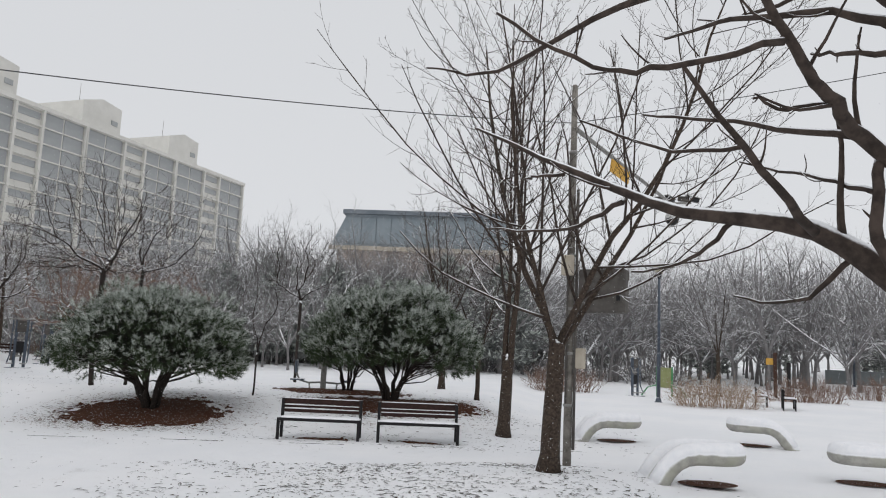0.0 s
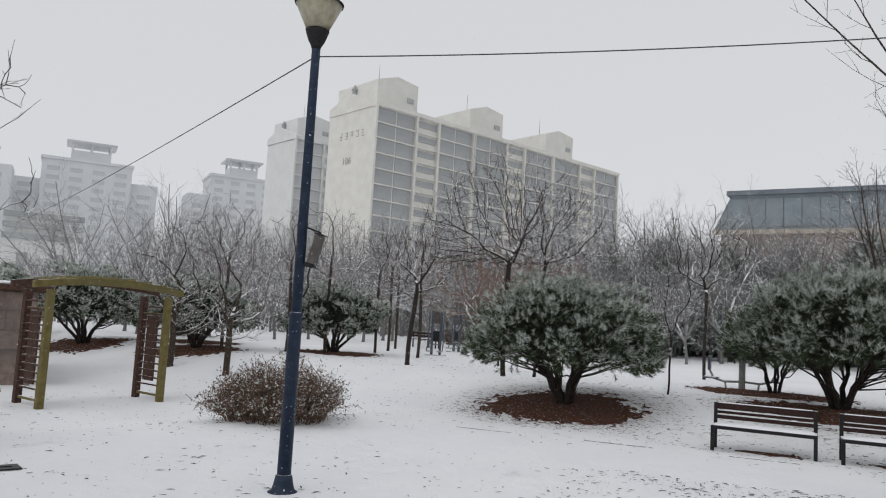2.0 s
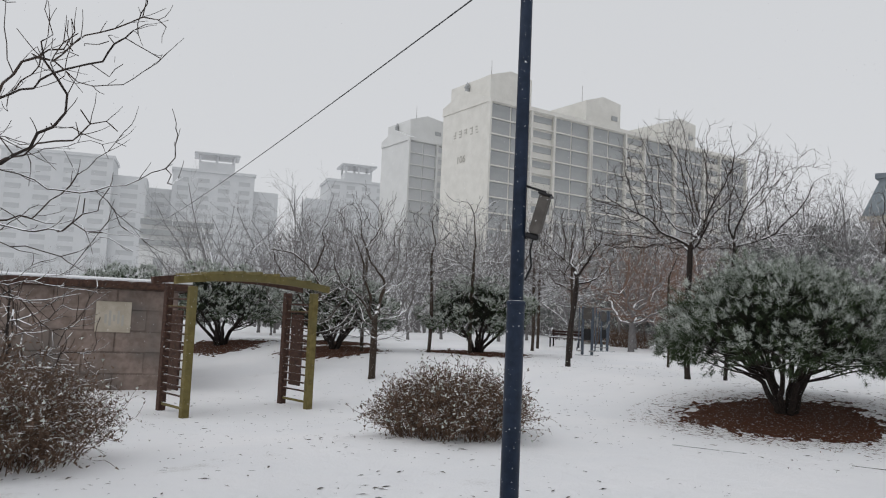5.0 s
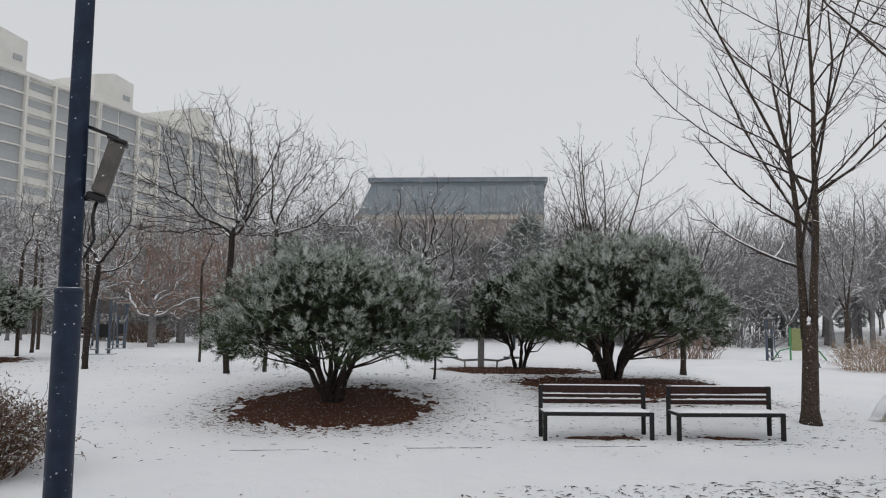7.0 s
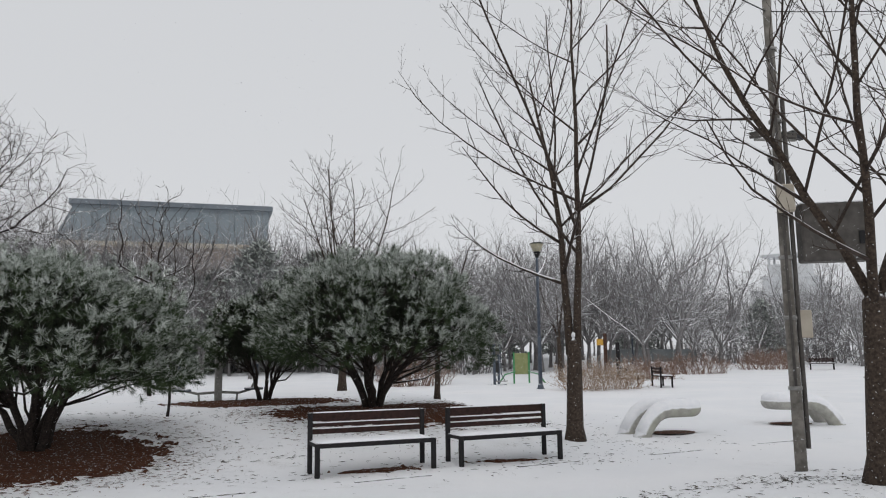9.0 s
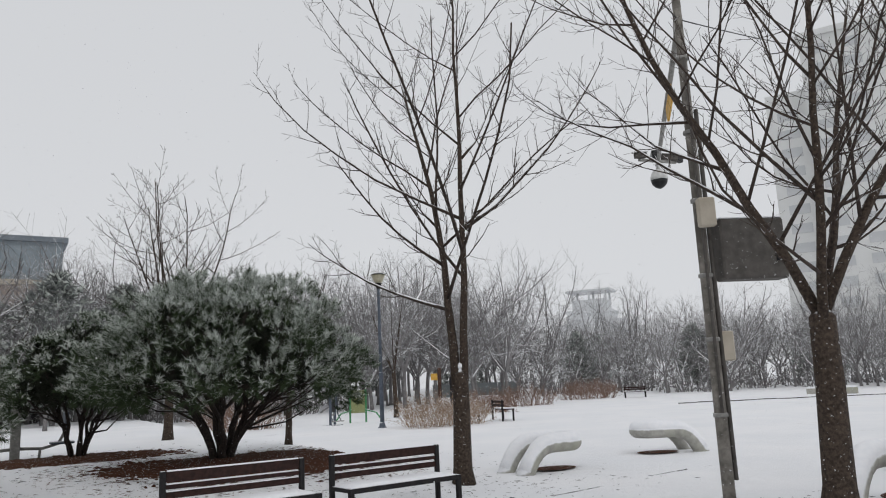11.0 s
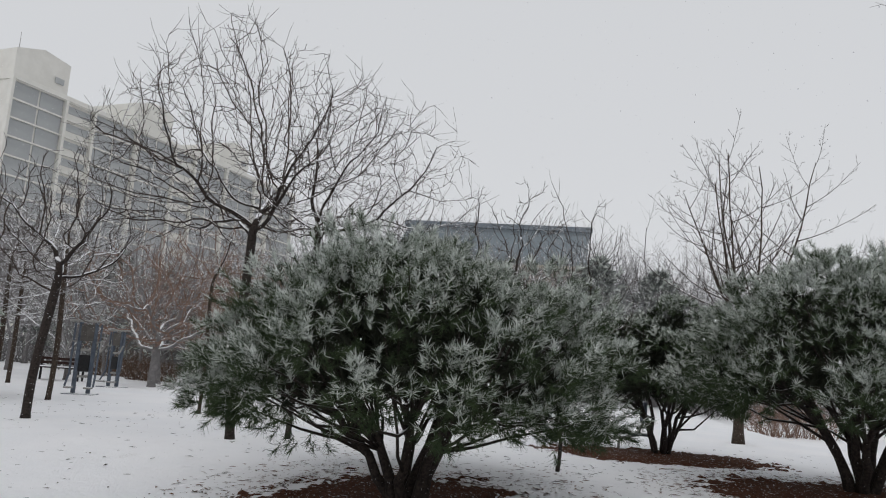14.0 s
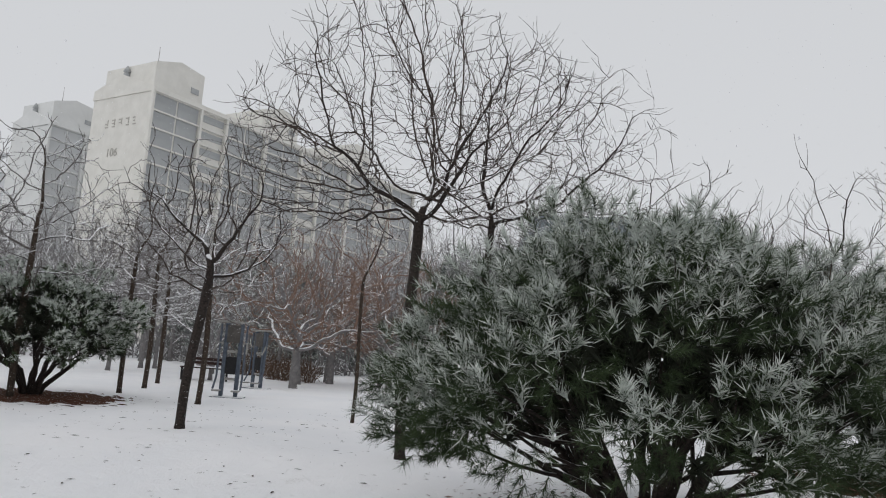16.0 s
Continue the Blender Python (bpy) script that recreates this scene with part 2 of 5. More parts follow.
def box(bm, x0, x1, y0, y1, z0, z1, bevel=0.0, m=None):
    """Adds a box, with bevelled edges, to a bmesh."""
    made = bmesh.ops.create_cube(bm, size=1.0, matrix=Matrix.LocRotScale(((x0 + x1) / 2, (y0 + y1) / 2, (z0 + z1) / 2), None, (x1 - x0, y1 - y0, z1 - z0)))
    vs = made["verts"]
    if bevel:
        edges = list({e for v in vs for e in v.link_edges})
        out = bmesh.ops.bevel(bm, geom=edges, offset=bevel, segments=1, affect="EDGES")
        vs = [v for v in bm.verts if v.is_valid and v in set(out["verts"])] or vs
    if m is not None:
        bmesh.ops.transform(bm, matrix=m, verts=[v for v in vs if v.is_valid])
    return bm


def block(x0, x1, y0, y1, z0, z1, bevel=0.0):
    return box(bmesh.new(), x0, x1, y0, y1, z0, z1, bevel)


def lathe(profile, sides=20):
    """A turned body from (radius, height) pairs."""
    verts, faces = [], []
    for r, z in profile:
        verts += [(r * math.cos(2 * math.pi * i / sides), r * math.sin(2 * math.pi * i / sides), z) for i in range(sides)]
    for j in range(len(profile) - 1):
        for i in range(sides):
            k = (i + 1) % sides
            faces.append((j * sides + i, j * sides + k, (j + 1) * sides + k, (j + 1) * sides + i))
    faces.append(tuple(range(sides))[::-1])
    faces.append(tuple(range((len(profile) - 1) * sides, len(profile) * sides)))
    return verts, faces


def lathe_part(name, profile, material, parent, label="", m=None, sides=20):
    v, f = lathe(profile, sides)
    me = mesh_from(name, v, f, material, smooth=False)
    for p in me.polygons:
        p.use_smooth = len(p.vertices) == 4
    return part(name, me, material, parent, label, m)


def tubes(lines, sides=6):
    """Vertices and faces of tapered tubes along polylines of (points, radii)."""
    verts, faces, at = [], [], 0
    angle = np.arange(sides) * 2 * np.pi / sides
    ring = np.stack([np.cos(angle), np.sin(angle)], 1)
    for pts, rad in lines:
        p = np.asarray(pts, float)
        n = len(p)
        d = np.gradient(p, axis=0)
        d /= np.linalg.norm(d, axis=1, keepdims=True) + 1e-9
        ref = np.eye(3)[int(np.argmin(np.abs(d).max(0)))]
        u = np.cross(d, ref)
        u /= np.linalg.norm(u, axis=1, keepdims=True) + 1e-9
        w = np.cross(d, u)
        v = p[:, None, :] + np.asarray(rad, float)[:, None, None] * (ring[None, :, 0:1] * u[:, None, :] + ring[None, :, 1:2] * w[:, None, :])
        verts.append(v.reshape(-1, 3))
        for j in range(n - 1):
            a = at + j * sides
            for i in range(sides):
                k = (i + 1) % sides
                faces.append((a + i, a + k, a + sides + k, a + sides + i))
        if sides > 3:
            faces.append(tuple(at + (n - 1) * sides + i for i in range(sides)))
            faces.append(tuple(at + i for i in range(sides))[::-1])
        at += n * sides
    return np.concatenate(verts), faces


def tube_part(name, lines, sides, material, parent, label="", kind=""):
    v, f = tubes(lines, sides)
    return part(name, mesh_from(name, v, f, material, smooth=sides > 3), material, parent, label, kind=kind)


def smooth01(t):
    t = np.clip(t, 0, 1)
    return t * t * (3 - 2 * t)


# ---- ground ----
def ground_z(x, y):
    """Height of the snow: a lawn that rises behind the benches, falls to the west, with soft unevenness."""
    x, y = np.asarray(x, float), np.asarray(y, float)
    z = -0.25 + 0.47 * smooth01((y - 15.3) / 4.2) * smooth01((1.2 - x) / 2.5)
    z = z - 0.36 * smooth01((-9.5 - x) / 5.5) * smooth01((17.5 - y) / 5.0)
    z = z + 0.22 * np.exp(-((x - 0.6) ** 2 + (y - 11.6) ** 2) / 3.0)
    z = z - 0.16 * np.exp(-((x + 6.93) ** 2 + (y - 8.35) ** 2) / 5.0)
    z = z + 0.10 * smooth01((y - 24) / 14) * smooth01((x - 1) / 4)
    z = z + 0.9 * smooth01((y - 42) / 40) * smooth01((x - 8) / 20) + 0.5 * smooth01((np.hypot(x, y) - 60) / 60)
    return z + 0.02 * np.sin(x * 1.7 + 0.6 * y) * np.cos(y * 1.3 - 0.4 * x)


def gz(x, y):
    return float(ground_z(x, y))


def build_ground():
    def axis(lo, hi, step, far):
        mid = list(np.arange(lo, hi + 1e-6, step))
        left, right, d = [], [], step
        a, b = lo, hi
        while a > -far:
            d *= 1.35
            a -= d
            b += d
            left.append(a)
            right.append(b)
        return np.array(left[::-1] + mid + right)
    xs, ys = axis(-32, 34, 0.33, 900), axis(-6, 44, 0.33, 900)
    gx, gy = np.meshgrid(xs, ys)
    v = np.stack([gx, gy, ground_z(gx, gy)], -1).reshape(-1, 3)
    nx = len(xs)
    faces = [(j * nx + i, j * nx + i + 1, (j + 1) * nx + i + 1, (j + 1) * nx + i) for j in range(len(ys) - 1) for i in range(nx - 1)]
    tagged(new("ground", mesh_from("ground", v, faces, M_SNOW, smooth=True)), "snow-covered park lawn and paths, thin and trodden", "ground", kind="structure")


build_ground()


def mulch_bed(x, y, rx, ry, seed, label="round bed of red-brown pine needle litter", hump=0.05):
    """A bed of litter that thins out raggedly into the snow at its rim."""
    verts, faces, n, rings = [], [], 210 if hump > 0.04 else 110, 48 if hump > 0.04 else 24
    for j in range(rings):
        q = (j + 0.1) / (rings - 0.9)
        for i in range(n):
            a = 2 * math.pi * i / n
            wob = 1 + 0.05 * math.sin(3 * a + seed) + 0.04 * math.sin(7 * a + 2 * seed)
            px, py = x + 1.12 * rx * q * wob * math.cos(a), y + 1.12 * ry * q * wob * math.sin(a)
            ragged = 0.034 * noise.noise((px * 5, py * 5, seed)) + 0.040 * noise.noise((px * 17, py * 17, seed))
            rim = float(smooth01((q - 0.34) / 0.66))
            verts.append((px, py, gz(px, py) + 0.016 + hump * (1 - q * q) + ragged * (0.2 + 1.25 * rim) - 0.048 * rim))
    for j in range(rings - 1):
        for i in range(n):
            k = (i + 1) % n
            faces.append((j * n + i, j * n + k, (j + 1) * n + k, (j + 1) * n + i))
    faces.append(tuple(range(n))[::-1])
    tagged(new("mulch_bed", mesh_from("mulch_bed", verts, faces, M_MULCH, smooth=True)), label, "mulch bed", kind="stuff")


# ---- trees ----
def turn_to(d, tilt, spin):
    """The direction that leans by tilt from d, turned round it by spin."""
    d = d / (np.linalg.norm(d) + 1e-9)
    ref = np.array([0, 0, 1.0]) if abs(d[2]) < 0.9 else np.array([1.0, 0, 0])
    u = np.cross(d, ref)
    u /= np.linalg.norm(u)
    w = np.cross(d, u)
    return d * math.cos(tilt) + (u * math.cos(spin) + w * math.sin(spin)) * math.sin(tilt)


def limb(rng, start, d, length, r0, r1, wiggle, lift, steps):
    """One bent, tapered limb."""
    pts, rad = [np.array(start, float)], [r0]
    d = np.array(d, float) / np.linalg.norm(d)
    for i in range(steps):
        d = d + rng.normal(0, wiggle, 3) + np.array([0, 0, lift])
        d /= np.linalg.norm(d)
        pts.append(pts[-1] + d * length / steps)
        rad.append(r0 + (r1 - r0) * ((i + 1) / steps) ** 0.8)
    return pts, rad, d


def branch_out(rng, line, levels, out, spec, depth=1, steps=(6, 4, 3), low=0.12):
    """Side shoots of a limb, again and again. spec: one row a level of (count, tilt, length share, lift, wiggle, radius share)."""
    if depth > levels:
        return
    pts, rad = line[0], line[1]
    count, tilt, share, lift, wiggle, rshare = spec[depth - 1]
    total = sum(np.linalg.norm(pts[i + 1] - pts[i]) for i in range(len(pts) - 1))
    n = max(1, int(round(count * rng.uniform(0.8, 1.2))))
    spin = rng.uniform(0, 6.28)
    for i in range(n):
        f = low + (0.98 - low) * (i + rng.uniform(0.1, 0.9)) / n
        x = f * (len(pts) - 1)
        j = min(int(x), len(pts) - 2)
        p = pts[j] + (pts[j + 1] - pts[j]) * (x - j)
        r = rad[j] + (rad[j + 1] - rad[j]) * (x - j)
        spin += 2.4 + rng.uniform(-0.5, 0.5)
        d = turn_to(pts[j + 1] - pts[j], tilt * rng.uniform(0.7, 1.25), spin)
        ln = total * share * rng.uniform(0.6, 1.15) * (1.15 - 0.55 * f)
        rr = max(r * rshare, 0.0026)
        child = limb(rng, p, d, ln, rr, max(rr * 0.35, 0.0016), wiggle, lift, steps[depth - 1])
        out.setdefault(depth, []).append(child[:2])
        branch_out(rng, child, levels, out, spec, depth + 1, steps)


def bare_tree(name, label, x, y, height, trunk_r, fork, stems, spread, spec, levels, seed, mats, lean=(0.0, 0.0), sides=(9, 6, 4, 3), thick=1.0, group="", lift=0.06, far=False, bend=0.06, fork_snow=0.0, first=None, apart=0.0, low=0.12):
    """A leafless tree: trunk up to the fork, main stems that spread from it, and shoots on them."""
    rng = np.random.default_rng(seed)
    tree = thing(name, label, "tree", pose(x, y, gz(x, y) - 0.05), group)
    trunk = limb(rng, (0, 0, 0), (lean[0], lean[1], 1), fork, trunk_r, trunk_r * 0.78, 0.025, 0.02, 6)
    trunk[1][0] *= 1.28
    top, d = trunk[0][-1], trunk[2]
    mains, out = [], {}
    for i in range(stems):
        a = 2 * math.pi * (i + rng.uniform(-0.2, 0.2)) / stems + seed
        if first is not None:
            a = 2 * math.pi * i / stems + first
        tilt = spread * rng.uniform(0.65, 1.15)
        if stems > 6 and not far:
            tilt = spread * (0.3 + 0.85 * ((i * 0.618) % 1))
        dd = turn_to(d, tilt, a)
        s = top - d * 0.12 * fork * rng.uniform(0, 1) + turn_to(d, math.pi / 2, a) * apart
        m = limb(rng, s, dd, (height - fork) * rng.uniform(0.85, 1.1), trunk_r * 0.72 / (stems ** 0.47), trunk_r * 0.08, bend, lift, 5 if far else 9)
        mains.append(m)
        branch_out(rng, m, levels, out, spec, 1, (3, 1, 1) if far else (6, 4, 3), low)
    trunk[0].append(top + d * 0.09)
    trunk[1].append(trunk[1][-1] * 0.4)
    tube_part("trunk", [trunk[:2]], sides[0], mats[0], tree)
    if fork_snow:
        bm = bmesh.new()
        bmesh.ops.create_icosphere(bm, subdivisions=3, radius=1.0)
        for v in bm.verts:
            v.co *= fork_snow * (1 + 0.3 * noise.noise(v.co * 2.3))
            v.co = Vector((v.co.x + top[0], v.co.y + top[1], v.co.z * 0.8 + top[2] + 0.13))
        part("fork_snow", bm, M_CAP, tree, "clump of snow in the fork", smooth=True)
    fine = [l for k in range(1, levels + 1) for l in out.get(k, [])]
    if far:
        fine += [m[:2] for m in mains]
    else:
        for m in mains:
            tube_part("limb", [m[:2]], sides[1], mats[0], tree)
        tube_part("bough_work", [(p, [q * thick for q in r]) for p, r in out.get(1, [])], sides[2], mats[1], tree, kind="stuff")
        fine = fine[len(out.get(1, [])):]
    if fine:
        tube_part("crown", [(p, [q * thick for q in r]) for p, r in fine], sides[3], mats[1], tree, kind="stuff")
    return tree


def grow(rng, start, targets, step, reach, kill, lift, wander):
    """Branches that grow from the start nodes towards scattered targets; gives points and parents."""
    pts = [np.array(p, float) for p in start]
    parent = [i - 1 for i in range(len(pts))]
    live = np.array(targets, float)
    near, gap = np.zeros(len(live), int), np.full(len(live), 1e9)
    first = 0
    for _ in range(120):
        for i in range(first, len(pts)):
            d = np.linalg.norm(live - pts[i], axis=1)
            closer = d < gap
            near[closer], gap[closer] = i, d[closer]
        keep = gap > kill
        live, near, gap = live[keep], near[keep], gap[keep]
        if not len(live) or (len(pts) > len(start) + 30 and gap.min() > reach):
            break
        first, grown = len(pts), False
        close = gap < max(reach, float(gap.min()) * 1.02)
        for i in np.unique(near[close]):
            pull = live[close & (near == i)] - pts[i]
            d = (pull / np.linalg.norm(pull, axis=1, keepdims=True)).mean(0)
            if i:
                way = pts[i] - pts[parent[i]]
                d = d + 0.3 * way / (np.linalg.norm(way) + 1e-9)
            d = d + np.array([0, 0, lift]) + rng.normal(0, wander, 3)
            p = pts[i] + step * d / (np.linalg.norm(d) + 1e-9)
            if any(parent[k] == i and np.linalg.norm(pts[k] - p) < 0.35 * step for k in range(max(0, len(pts) - 900), len(pts))):
                continue
            pts.append(p)
            parent.append(int(i))
            grown = True
        if not grown:
            break
    return pts, parent


def grown_tree(name, label, x, y, fork, centre, radii, floor_z, count, seed, mats, lean=(0.0, 0.0), tip=0.0035, power=2.1, step=0.13, reach=0.75, kill=0.22, lift=0.03, wander=0.13, spurs=0.6, spur=0.26, group="", sides=(10, 7, 3), hollow=0.15):
    """A leafless tree whose limbs fork again and again to fill a domed crown."""
    rng = np.random.default_rng(seed)
    tree = thing(name, label, "tree", pose(x, y, gz(x, y) - 0.05), group)
    n0 = max(4, int(fork / step))
    bend = rng.uniform(-0.04, 0.04, 2)
    trunk = [(lean[0] * q + bend[0] * math.sin(5 * q / fork), lean[1] * q + bend[1] * math.sin(4 * q / fork), q) for q in np.linspace(0, fork, n0)]
    v = rng.normal(0, 1, (count * 3, 3))
    v /= np.linalg.norm(v, axis=1, keepdims=True)
    v *= (hollow ** 3 + (1 - hollow ** 3) * rng.uniform(0, 1, (len(v), 1))) ** (1 / 3)
    v = v * np.array(radii) * (1 + 0.12 * np.sin(3 * np.arctan2(v[:, 1], v[:, 0]) + seed)[:, None]) + np.array(centre)
    v = v[v[:, 2] > floor_z][:count]
    pts, parent = grow(rng, trunk, v, step, reach, kill, lift, wander)
    kids = [[] for _ in pts]
    for i, p in enumerate(parent):
        if p >= 0:
            kids[p].append(i)
    thick = np.zeros(len(pts))
    for i in range(len(pts) - 1, -1, -1):
        thick[i] = max(tip, sum(thick[k] ** power for k in kids[i]) ** (1 / power)) if kids[i] else tip
    thick[0] *= 1.25
    starts, limbs, fine = [(0, None)], [], []
    while starts:
        i, base = starts.pop()
        line = [] if base is None else [base]
        while True:
            line.append(i)
            order = sorted(kids[i], key=lambda k: -thick[k])
            starts += [(k, i) for k in order[1:]]
            if not order:
                break
            i = order[0]
        r = [thick[k] for k in line]
        if base is not None:
            r[0] = min(r[0], r[1] * 1.15)
        p = [pts[k] for k in line]
        if base is None:
            cut = n0 + 1
            tube_part("trunk", [(p[:cut + 1], r[:cut + 1])], sides[0], mats[0], tree)
            limbs.append((p[cut:], r[cut:]))
        elif r[1] > tip * 4.2:
            limbs.append((p, r))
        else:
            fine.append((p, r))
    for line in limbs:
        if len(line[0]) > 1:
            tube_part("limb", [line], sides[1], mats[0], tree)
    twigs = []
    for p, r in limbs + fine:
        for j in range(1, len(p)):
            if r[j] < tip * 5 and rng.uniform() < spurs:
                d = turn_to(p[j] - p[j - 1], rng.uniform(0.3, 0.8), rng.uniform(0, 6.28))
                twigs.append(limb(rng, p[j], d, spur * rng.uniform(0.4, 1.2), tip * 0.9, tip * 0.5, 0.12, 0.12, 3)[:2])
    tube_part("crown", fine + twigs, sides[2], mats[1], tree, kind="stuff")
    return tree


# a row a level: count, tilt, length share, lift, wiggle, radius share
UPSWEPT = [(13, 1.1, 0.52, 0.11, 0.05, 0.46), (8, 0.8, 0.26, 0.08, 0.07, 0.5), (2, 0.8, 0.35, 0.06, 0.1, 0.6)]
WOODSPEC = [(10, 0.85, 0.46, 0.06, 0.14, 0.5), (9, 0.8, 0.5, 0.06, 0.16, 0.65)]
FORKED = [(17, 0.92, 0.72, 0.09, 0.07, 0.48), (12, 0.8, 0.22, 0.13, 0.08, 0.5), (4, 0.8, 0.4, 0.12, 0.1, 0.65)]
FARSPEC = [(9, 0.8, 0.46, 0.04, 0.13, 0.5), (8, 0.8, 0.42, 0.04, 0.15, 0.55), (4, 0.7, 0.45, 0.04, 0.14, 0.7)]


def needle_tufts(rng, at, heading, count, length, width, snowy):
    """Needles that stand out round shoots: one thin triangle each; marks which carry snow."""
    n = len(at)
    d = heading / np.linalg.norm(heading, axis=1, keepdims=True)
    d = np.repeat(d, count, 0)
    base = np.repeat(at, count, 0) + d * rng.uniform(-0.04, 0.07, (n * count, 1))
    side = rng.normal(0, 1, (n * count, 3))
    side -= d * (side * d).sum(1, keepdims=True)
    side /= np.linalg.norm(side, axis=1, keepdims=True) + 1e-9
    tilt = rng.uniform(0.15, 1.3, (n * count, 1))
    way = d * np.cos(tilt) + side * np.sin(tilt)
    ln = length * rng.uniform(0.7, 1.15, (n * count, 1))
    flat = np.cross(way, rng.normal(0, 1, (n * count, 3)))
    flat /= np.linalg.norm(flat, axis=1, keepdims=True) + 1e-9
    f = [(3 * i, 3 * i + 1, 3 * i + 2) for i in range(n * count)]
    laden = np.clip(snowy * rng.uniform(0.1, 1.9, n), 0.0, 0.75)
    white = rng.uniform(0, 1, n * count) < np.repeat(laden, count) * (0.35 + 0.75 * (way[:, 2] > 0.1))
    # snow thickens the needle that carries it
    half = flat * (width / 2) * (1 + 0.9 * white[:, None])
    v = np.stack([base - half, base + half, base + way * ln], 1).reshape(-1, 3)
    return v, f, white


def dome_pine(name, label, x, y, radius, height, seed, lobes=120, per=34, count=50, width=0.0050, group="", spin=0.0, frost=0.0, needle=0.098, under=0.55):
    """A many-stemmed low pine with a domed crown of needle tufts."""
    rng = np.random.default_rng(seed)
    tree = thing(name, label, "pine tree", pose(x, y, gz(x, y) - 0.05, 0, 0, spin), group)
    zc, rz = height * 0.485, height * 0.48
    at, head, snow, stems_to = [], [], [], []
    for i in range(lobes):
        # even spread over the dome, with a flat ragged underside
        q = (i + 0.5) / lobes
        up = 1 - 1.42 * q
        a = i * 2.39996 + rng.uniform(-0.2, 0.2)
        s = math.sqrt(max(0.0, 1 - up * up))
        n = np.array([s * math.cos(a), s * math.sin(a), up])
        k = rng.uniform(0.70, 0.97)
        c = np.array([n[0] * radius * k, n[1] * radius * k, zc + (n[2] * rz * k if up > 0 else n[2] * rz * under + rng.uniform(-0.12, 0.08))])
        lr = rng.uniform(0.22, 0.40) * radius / 1.8
        stems_to.append(c)
        for _ in range(per):
            v = rng.normal(0, 1, 3) + n * 0.9
            v /= np.linalg.norm(v)
            p = c + v * lr * rng.uniform(0.55, 1.05) * np.array([1.15, 1.15, 0.75])
            at.append(p)
            head.append(v * 0.75 + n * 0.35 + np.array([0, 0, 0.35]) + rng.normal(0, 0.2, 3))
            snow.append(np.clip(frost + 0.25 + 0.42 * v[2] - 0.04 * n[2], 0.02, 0.85))
    at, head, snow = np.array(at), np.array(head), np.array(snow)
    v, f, white = needle_tufts(rng, at, head, count, needle, width, snow)
    me = mesh_from("crown", v, f, M_NEEDLE, M_RIME)
    me.polygons.foreach_set("material_index", white.astype(np.int32))
    part("crown", me, None, tree, "dark green needles dusted with snow", kind="stuff")
    # inner shoots, the crown's inside shade put into a darker needle colour
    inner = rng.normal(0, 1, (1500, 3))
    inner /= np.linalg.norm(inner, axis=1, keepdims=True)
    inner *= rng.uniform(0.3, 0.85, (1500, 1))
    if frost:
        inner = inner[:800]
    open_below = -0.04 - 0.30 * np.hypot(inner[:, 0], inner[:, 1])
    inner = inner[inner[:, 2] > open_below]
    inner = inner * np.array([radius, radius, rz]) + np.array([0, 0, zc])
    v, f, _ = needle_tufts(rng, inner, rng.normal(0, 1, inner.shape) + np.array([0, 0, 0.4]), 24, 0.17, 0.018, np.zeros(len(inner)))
    part("inner_crown", mesh_from("inner_crown", v, f, M_NEEDLESHADE), None, tree, kind="stuff")
    # stems that fan out from the base
    stems, arms = [], []
    n_stem = 8
    for i in range(n_stem):
        a = 2 * math.pi * i / n_stem + rng.uniform(-0.25, 0.25)
        b = rng.uniform(0.05, 0.14)
        reach = radius * rng.uniform(0.35, 0.62)
        p0 = np.array([b * math.cos(a), b * math.sin(a), 0.0])
        p3 = np.array([reach * math.cos(a), reach * math.sin(a), zc + rz * rng.uniform(-0.25, 0.2)])
        pts = [p0 + (p3 - p0) * np.array([t ** 1.35, t ** 1.35, t ** 0.9]) + rng.normal(0, 0.025, 3) * (t > 0) for t in np.linspace(0, 1, 8)]
        stems.append((pts, list(np.linspace(0.056, 0.021, 8) * radius / 1.8)))
    for c in stems_to:
        line = min(stems, key=lambda l: np.linalg.norm(l[0][-2][:2] - c[:2]))
        s = line[0][rng.integers(3, 7)]
        mid = (s + c) / 2 + np.array([0, 0, -0.06]) + rng.normal(0, 0.06, 3)
        arms.append(([s, (s + mid) / 2 + rng.normal(0, 0.02, 3), mid, (mid + c) / 2, c], [0.020, 0.017, 0.014, 0.010, 0.005]))
    for line in stems:
        tube_part("stem", [line], 8, M_DARKBARK, tree)
    tube_part("bough_work", arms, 5, M_DARKBARK, tree, kind="stuff")
    return tree


